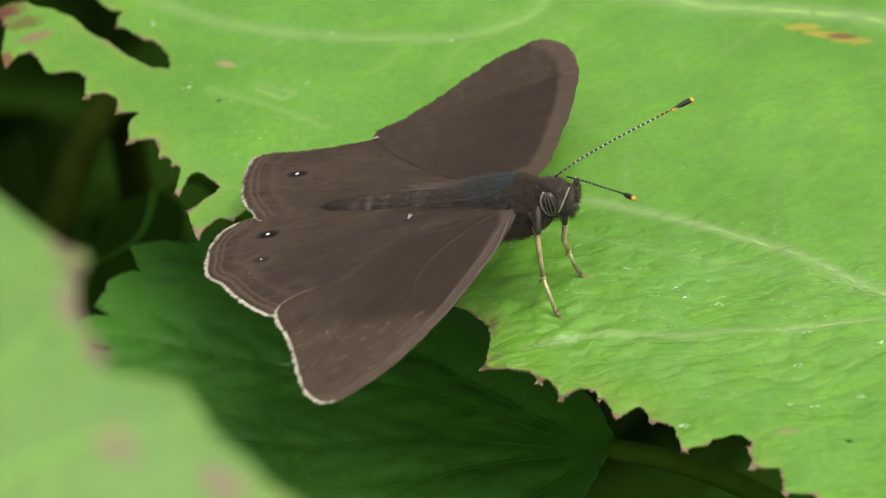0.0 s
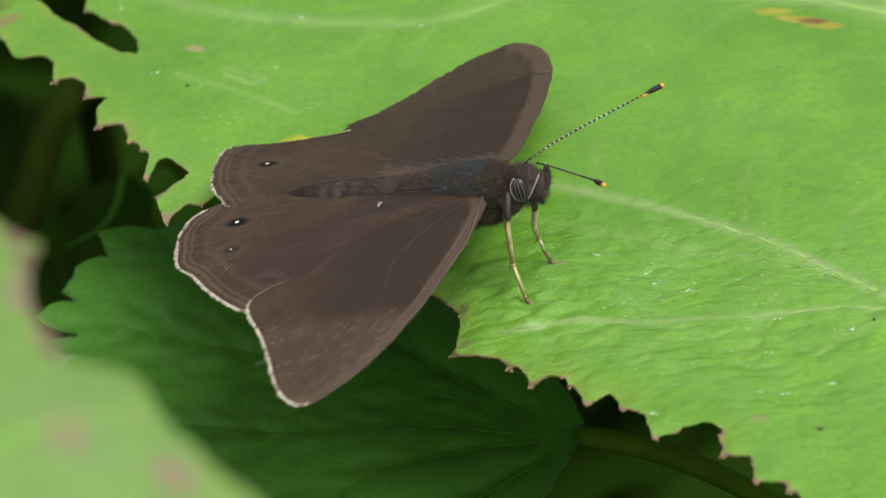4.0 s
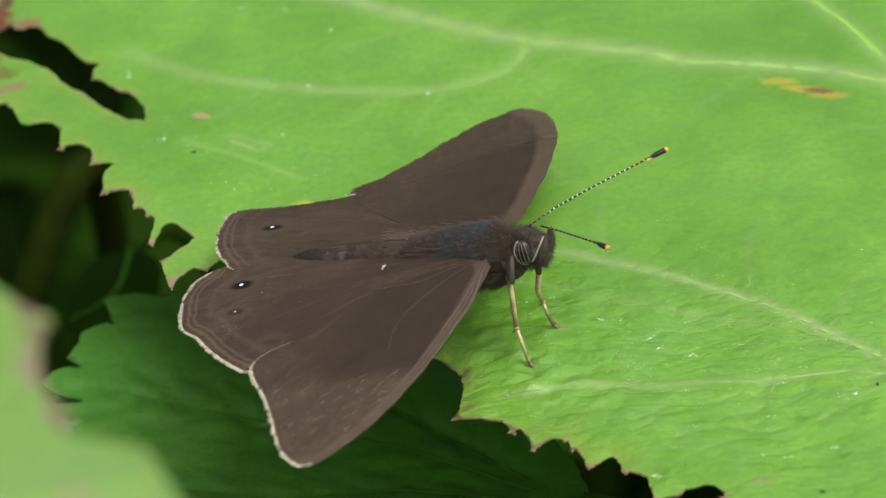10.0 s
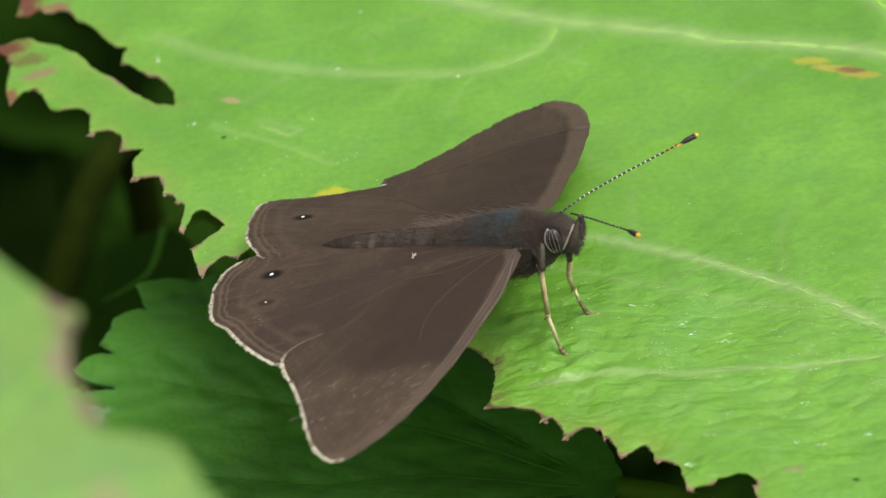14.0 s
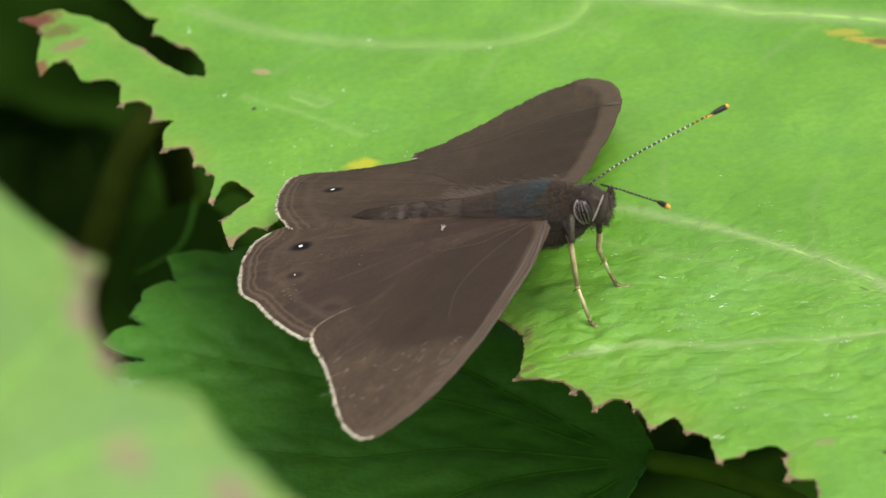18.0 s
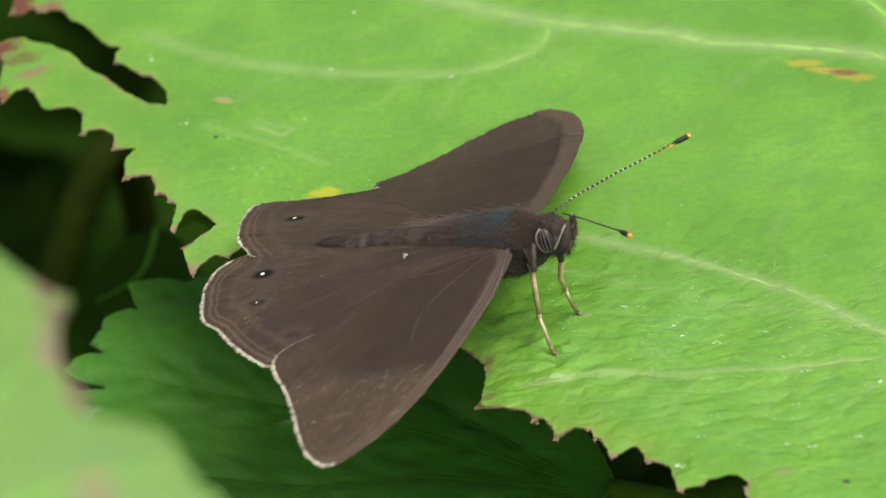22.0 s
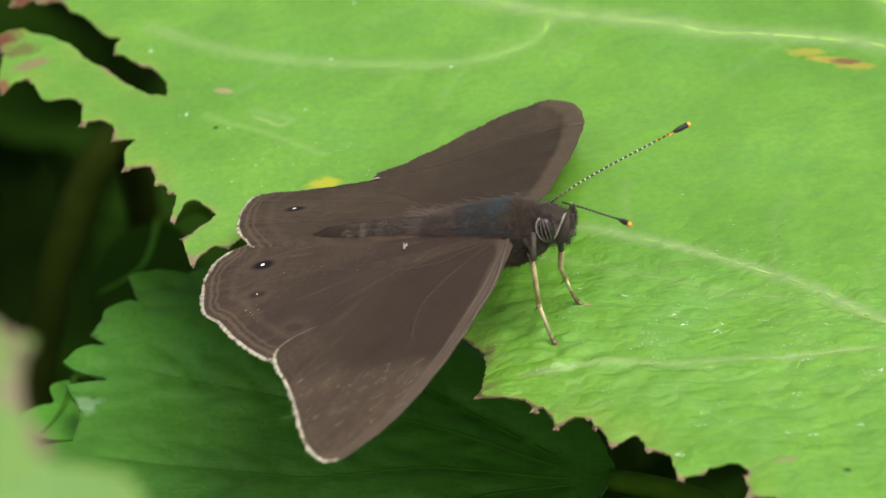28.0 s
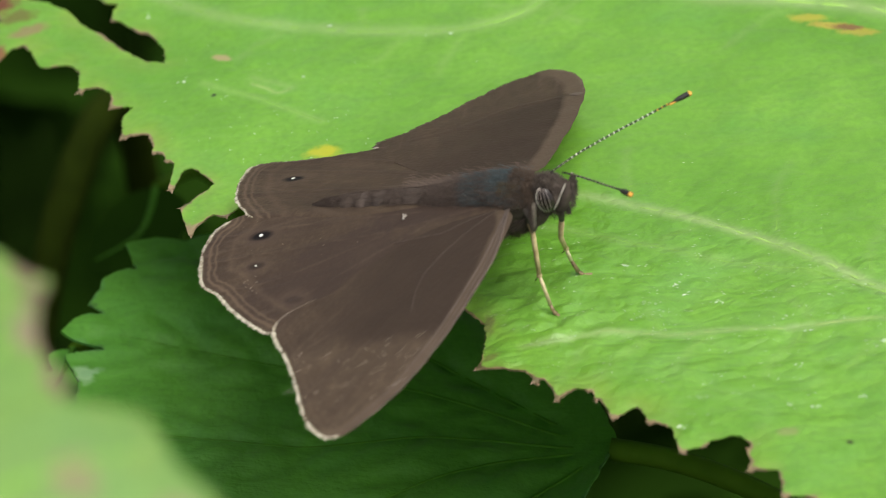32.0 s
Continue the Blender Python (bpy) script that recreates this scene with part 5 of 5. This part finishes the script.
hairs("chin_bristles", [((1.0, 0, -1.9), 1.0), ((2.2, 0, -2.0), 0.9), ((3.2, 0, -2.0), 0.6)], 900, 0.7, 0.3, 0.8, M_FUR_DARK, False, 14, "dark bristles under the head", 0.02)
hairs("hip_fur", [((0.7, -1.55, -1.0), 0.3), ((0.4, -1.8, -2.0), 0.36), ((0.1, -1.82, -3.4), 0.32)], 700, 0.5, -0.1, 0.35, M_FUR_TAN, False, 15, "greyish hairs on the hip", 0.018)
hairs("abdomen_fur", ABDOMEN, 2200, 0.8, -1.0, 0.12, M_FUR_TAN, True, 5, "brown hairs on the abdomen", 0.018, 0.15)
hairs("wing_joint_fur", [((-4.0, -1.7, 0.3), 0.4), ((-1.6, -2.3, 0.0), 0.65), ((0.1, -2.3, -0.5), 0.45)], 320, 0.7, -0.9, 0.2, M_FUR_BROWN, False, 16, "brown tuft over the wing joint", 0.02)
# long hairs over the wing roots, lying outwards and back
for side, seed, count, wide, tone, words in ((1, 8, 700, 1.5, M_FUR_BROWN, "long brown hairs over the wing root"),
                                             (1, 18, 700, 1.1, M_FUR_BLUE, "blue-grey hairs over the wing root")):
    r = random.Random(seed)
    verts, faces = [], []
    for i in range(count):
        x, y = (r.uniform(-13, -0.5) if tone == M_FUR_BROWN else min(r.gauss(-4.0, 1.9), -0.8)), 1.4 + abs(r.gauss(0, wide))
        drop = math.tan(radians(FW_DROOP if x > -9 else HW_DROOP))
        size = r.uniform(0.8, 2.0)
        tx, ty = x - size * r.uniform(0.35, 1.0), y + size * r.uniform(-0.15, 0.7)
        z0, z1 = wing_height(x, y) - y * drop + 0.1, wing_height(tx, ty) - ty * drop + r.uniform(0.1, 0.3)
        b = len(verts)
        verts.extend(((x * MM, side * y * MM, z0 * MM), ((x + 0.012) * MM, side * (y + 0.02) * MM, z0 * MM), ((x + tx) / 2 * MM, side * (y + ty) / 2 * MM, ((z0 + z1) / 2 + 0.08) * MM), (tx * MM, side * ty * MM, z1 * MM)))
        faces.extend([(b, b + 1, b + 2), (b, b + 2, b + 3), (b + 1, b + 3, b + 2)])
    me = bpy.data.meshes.new("wing_root_fur")
    me.from_pydata(verts, [], faces)
    tagged(part_mesh("wing_root_fur", me, tone, butterfly, words), kind="stuff")


# eyes with pale stripes
def eye(side):
    c, ra, rb, rc = Vector((1.95, side * 1.28, -0.85)), 0.88, 0.66, 1.25
    bm = bmesh.new()
    bmesh.ops.create_uvsphere(bm, u_segments=28, v_segments=18, radius=MM)
    for v in bm.verts:
        v.co = c * MM + Vector((v.co.x * ra, v.co.y * rb, v.co.z * rc))
    ob = part("eye", bm, M_EYE, butterfly, "dark striped compound eye")
    for k, r in ((-1.1, 0.10), (-0.62, 0.03), (-0.22, 0.04), (0.2, 0.04), (0.62, 0.035)):
        pts = []
        for i in range(13):
            a = radians(-72 + 144 * i / 12)
            p = Vector((math.sin(k) * math.cos(a) * ra, side * math.cos(k) * math.cos(a) * rb, math.sin(a) * rc)) * 1.02
            pts.append(tuple(c + p))
        part("eye_stripe", rope(pts, r, 6), M_PALE if r > 0.05 else M_DULL, ob)
    return ob


eye(-1), eye(1)
for side in (-1, 1):
    run = [(2.5, side * 0.75, -2.3), (3.2, side * 0.85, -1.9), (3.65, side * 0.85, -1.1), (4.05, side * 0.75, -0.2), (4.4, side * 0.6, 0.5)]
    palp = part("palp", rope(rounded(run, 4, False), [0.28 + 0.2 * math.sin(math.pi * i / 16) - 0.22 * smooth_step((i - 9) / 7) for i in range(17)], 10), M_SKIN, butterfly, "dark upturned palp")
    line = [(2.45, side * 1.3, -1.9), (2.95, side * 1.3, -1.3), (3.4, side * 1.25, -0.65), (3.8, side * 1.12, -0.05), (4.1, side * 0.95, 0.4)]
    part("pale_stripe", rope(rounded(line, 4, False), 0.09, 6), M_PALE, palp)
hairs("palp_bristles", [((3.0, 0, -2.2), 0.9), ((3.9, 0, -1.2), 0.85), ((4.2, 0, -0.3), 0.6), ((4.4, 0, 0.2), 0.3)], 900, 0.5, 0.5, 0.8, M_FUR_DARK, False, 9, "dark bristles on the palps")

# legs: grey thigh, straw-coloured shin and jointed foot with claws
LEG_NEAR = [(0.08, -1.76, -2.25), (-0.08, -1.79, -2.83), (-0.05, -1.81, -3.55), (-0.32, -1.92, -5.78), (-0.63, -2.06, -8.24), (-0.4, -2.18, -11.34), (-0.32, -2.2, -11.9), (-0.11, -2.2, -12.35), (0.19, -2.17, -12.7)]
LEG_FAR = [(2.03, 0.65, -3.26), (1.64, 1.16, -4.44), (0.56, 2.14, -6.76), (0.39, 2.84, -8.4), (0.17, 3.53, -10.04), (0.2, 4.2, -11.64), (0.43, 4.44, -12.18), (1.3, 4.6, -12.42)]
for run in (LEG_NEAR, LEG_FAR):
    hip = Vector(run[0]) + Vector((-0.3, 0.2, 1.0))
    leg = part("leg", rope([tuple(hip), run[0], run[1]], [0.42, 0.36, 0.27], 10), M_THIGH, butterfly, "leg with grey thigh and straw-coloured shin")
    m = len(run) - 4
    part("shin", rope(run[1:m], [0.28 - 0.05 * i / (m - 2) for i in range(m - 1)], 10), M_LEG, leg)
    part("foot_stalk", rope(run[m - 1:m + 1], [0.17, 0.19], 10), M_LEG_PALE, leg, "pale upper foot")
    part("knee", ball([(tuple(Vector(run[m - 1]) + Vector((0, 0, k * 0.2))), r) for k, r in ((1, 0.18), (0.4, 0.27), (-0.3, 0.27), (-1, 0.15))], 10), M_LEG, leg)
    for a, b in zip(run[m:], run[m + 1:]):
        a, b = Vector(a), Vector(b)
        part("foot_joint", rope([tuple(a), tuple(a.lerp(b, 0.6)), tuple(b)], [0.15, 0.19, 0.22], 8), M_FOOT, leg)
    tip, d = Vector(run[-1]), (Vector(run[-1]) - Vector(run[-2])).normalized()
    for s in (-0.25, 0.25):
        part("claw", rope([tuple(tip), tuple(tip + d * 0.3 + Vector((0, s, 0.05))), tuple(tip + d * 0.45 + Vector((0, s * 1.3, -0.05)))], [0.07, 0.06, 0.02], 6), M_THIGH, leg)
    knee = Vector(run[m - 1])
    part("spur", rope([tuple(knee), tuple(knee + Vector((-0.5, -0.2, -0.4)))], [0.07, 0.02], 6), M_THIGH, leg)

# antennae: black with white rings, orange below the club, amber tip
for line, rings, body in (([(2.05, 1.12, 0.53), (2.86, 0.43, 1.21), (3.94, 1.38, 1.52), (5.08, 2.34, 1.81), (8.14, 3.89, 2.6), (10.3, 4.96, 3.08), (12.65, 6.33, 3.55), (13.12, 6.53, 3.64), (14.51, 7.5, 3.84)], 27, 0.085), ([(3.28, 0.89, 0.6), (5.35, 0.13, 0.3), (7.28, -0.76, 0.02), (9.04, -1.61, -0.2), (9.42, -1.79, -0.25), (10.64, -2.53, -0.47)], 14, 0.085)):
    run = [Vector(p) for p in rounded(line, 8, False)]
    n = len(run) - 1
    club = n - 8
    gone = [0.0]
    for a, b in zip(run, run[1:]):
        gone.append(gone[-1] + (b - a).length)
    antenna = part("antenna", rope([tuple(p) for p in run[:club + 1]], body, 8), M_BLACK, butterfly, "black antenna with white rings")
    part("club", rope([tuple(p) for p in run[club:]], [body + 0.17 * smooth_step(i / 4) for i in range(n - club + 1)], 10), M_BLACK, antenna, "black club")
    d = (run[-1] - run[-2]).normalized()
    part("tip", ball([(tuple(run[-1] - d * 0.02), 0.26), (tuple(run[-1] + d * 0.16), 0.24), (tuple(run[-1] + d * 0.3), 0.13)], 10), M_ORANGE, antenna, "amber tip")
    if rings > 20:
        under_side = [p + Vector((0.02, -0.05, -0.06)) for p in run[club - 6:club + 3]]
        part("orange_band", rope([tuple(p) for p in under_side], [0.08 + 0.05 * math.sin(math.pi * i / 8) for i in range(9)], 8), M_ORANGE, antenna, "orange band below the club")
    for i in range(2, rings):
        want = (i + 0.5) / (rings + 0.5) * gone[club]
        j = max(q for q in range(club) if gone[q] <= want)
        p, q = run[j].lerp(run[j + 1], (want - gone[j]) / (gone[j + 1] - gone[j])), (run[j + 1] - run[j]).normalized()
        w = 0.045 + 0.03 * i / rings if rings > 20 else 0.03
        part("white_ring", rope([tuple(p - q * w), tuple(p), tuple(p + q * w)], [body * 1.05, body * 1.3, body * 1.05], 8), (M_ORANGE if i > rings - 4 else M_PALE if i < 6 else M_WHITE) if rings > 20 else M_PALE, antenna)


# ---- what moves ----
def motions():
    # how far the wings sink (degrees) at each time
    BEAT_NEAR = [(0, -3.54), (0.5, -3.18), (1, -2.19), (1.5, -1.48), (2, 0.98), (2.5, 0.09), (3, -0.62), (3.5, -0.61), (5.5, -0.44), (6, 0.55), (6.5, 0.07), (7, -0.89), (7.5, -0.40), (8, -0.20), (8.5, 0.03), (9, 0.00), (9.5, 0.44), (10, -0.36), (10.5, -1.12), (11, 0.58), (11.5, 0.34), (12, 0.14), (12.5, 0.53), (13, 0.16), (13.5, 0.46), (14, 0.19), (14.5, 0.19), (15, 1.19), (15.5, 0.33), (17.5, 2.00), (18, 1.46), (18.5, 1.06), (19, 1.00), (19.5, 1.23), (20, 1.58), (20.5, 1.71), (21, 1.93), (21.5, 1.07), (22, 1.32), (22.5, 1.41), (23, 1.18), (23.5, 0.54), (24, 1.34), (24.5, 1.70), (26.5, 1.32), (27, 2.54), (27.5, 2.59), (28, 2.60), (28.5, 2.65), (29, 3.43), (29.5, 2.27), (30, 3.00), (30.5, 3.57), (31, 2.79), (31.5, 2.71), (32, 3.32)]
    BEAT_FAR = [(0, -4.42), (0.5, -4.96), (1, -2.66), (1.5, -1.66), (2, -0.42), (2.5, -1.20), (3, -1.11), (3.5, -1.17), (5.5, -0.39), (6, 0.15), (6.5, 0.09), (7, -0.32), (7.5, 0.01), (8, -0.03), (8.5, -0.20), (9, 0.00), (9.5, -0.40), (10, -1.47), (10.5, -2.11), (11, -0.46), (11.5, -0.38), (12, -1.77), (12.5, -0.34), (13, -0.66), (13.5, -0.22), (14, 0.15), (14.5, 0.17), (15, 0.77), (15.5, 0.91), (17.5, 1.24), (18, 1.20), (18.5, 0.61), (19, 1.00), (19.5, 1.32), (20, 1.65), (20.5, 1.66), (21, 1.44), (21.5, 1.36), (22, 1.44), (22.5, 1.54), (23, 1.39), (23.5, 0.61), (24, 1.55), (24.5, 1.59), (26.5, 1.46), (27, 1.50), (27.5, 1.83), (28, 1.60), (28.5, 1.79), (29, 1.94), (29.5, 1.59), (30, 1.70), (30.5, 1.76), (31, 1.81), (31.5, 1.66), (32, 2.05)]
    walk(front_leaf, [
    (0, pose(-0.0232, -0.1169, 0.5970)),
    (0.5, pose(-0.0230, -0.1167, 0.5970)),
    (1, pose(-0.0235, -0.1167, 0.5970)),
    (1.5, pose(-0.0241, -0.1196, 0.5970)),
    (2, pose(-0.0238, -0.1188, 0.5970)),
    (2.5, pose(-0.0241, -0.1182, 0.5970)),
    (3, pose(-0.0241, -0.1193, 0.5970)),
    (3.5, pose(-0.0239, -0.1163, 0.5970)),
    (5.5, pose(-0.0247, -0.1183, 0.5970)),
    (6, pose(-0.0244, -0.1161, 0.5970)),
    (6.5, pose(-0.0243, -0.1174, 0.5970)),
    (7, pose(-0.0241, -0.1180, 0.5970)),
    (7.5, pose(-0.0235, -0.1151, 0.5970)),
    (8, pose(-0.0229, -0.1170, 0.5970)),
    (8.5, pose(-0.0230, -0.1168, 0.5970)),
    (9, pose(-0.0231, -0.1172, 0.5970)),
    (9.5, pose(-0.0231, -0.1191, 0.5970)),
    (10, pose(-0.0229, -0.1202, 0.5970)),
    (10.5, pose(-0.0221, -0.1183, 0.5970)),
    (11, pose(-0.0221, -0.1184, 0.5970)),
    (11.5, pose(-0.0223, -0.1185, 0.5970)),
    (12, pose(-0.0221, -0.1196, 0.5970)),
    (12.5, pose(-0.0214, -0.1193, 0.5970)),
    (13, pose(-0.0219, -0.1181, 0.5970)),
    (13.5, pose(-0.0224, -0.1191, 0.5970)),
    (14, pose(-0.0226, -0.1180, 0.5970)),
    (14.5, pose(-0.0230, -0.1184, 0.5970)),
    (15, pose(-0.0231, -0.1184, 0.5970)),
    (15.5, pose(-0.0234, -0.1179, 0.5970)),
    (17.5, pose(-0.0226, -0.1186, 0.5970)),
    (18, pose(-0.0225, -0.1166, 0.5970)),
    (18.5, pose(-0.0219, -0.1169, 0.5970)),
    (19, pose(-0.0220, -0.1185, 0.5970)),
    (19.5, pose(-0.0221, -0.1190, 0.5970)),
    (20, pose(-0.0226, -0.1191, 0.5970)),
    (20.5, pose(-0.0232, -0.1199, 0.5970)),
    (21, pose(-0.0224, -0.1168, 0.5970)),
    (21.5, pose(-0.0229, -0.1164, 0.5970)),
    (22, pose(-0.0223, -0.1176, 0.5970)),
    (22.5, pose(-0.0217, -0.1191, 0.5970)),
    (23, pose(-0.0227, -0.1200, 0.5970)),
    (23.5, pose(-0.0216, -0.1157, 0.5970)),
    (24, pose(-0.0229, -0.1208, 0.5970)),
    (24.5, pose(-0.0231, -0.1194, 0.5970)),
    (26.5, pose(-0.0249, -0.1154, 0.5970)),
    (27, pose(-0.0247, -0.1257, 0.5970)),
    (27.5, pose(-0.0232, -0.1154, 0.5970)),
    (28, pose(-0.0237, -0.1226, 0.5970)),
    (28.5, pose(-0.0225, -0.1219, 0.5970)),
    (29, pose(-0.0226, -0.1181, 0.5970)),
    (29.5, pose(-0.0225, -0.1221, 0.5970)),
    (30, pose(-0.0221, -0.1178, 0.5970)),
    (30.5, pose(-0.0223, -0.1187, 0.5970)),
    (31, pose(-0.0223, -0.1196, 0.5970)),
    (31.5, pose(-0.0222, -0.1179, 0.5970)),
    (32, pose(-0.0227, -0.1186, 0.5970)),
])
    for ob, side, droop, lift, share, beat in ((near_fw, -1, FW_DROOP, 0.0, 1.0, BEAT_NEAR), (near_hw, -1, HW_DROOP, -0.14, 1.0, BEAT_NEAR),
                                               (far_fw, 1, FW_DROOP, 0.0, 1.0, BEAT_FAR), (far_hw, 1, HW_DROOP_FAR, -0.13, 0.96, BEAT_FAR)):
        walk(ob, [(t, pose(0, 0, lift * MM, -side * (droop + d * (share if d < 0 else 1.0)))) for t, d in beat])


motions()
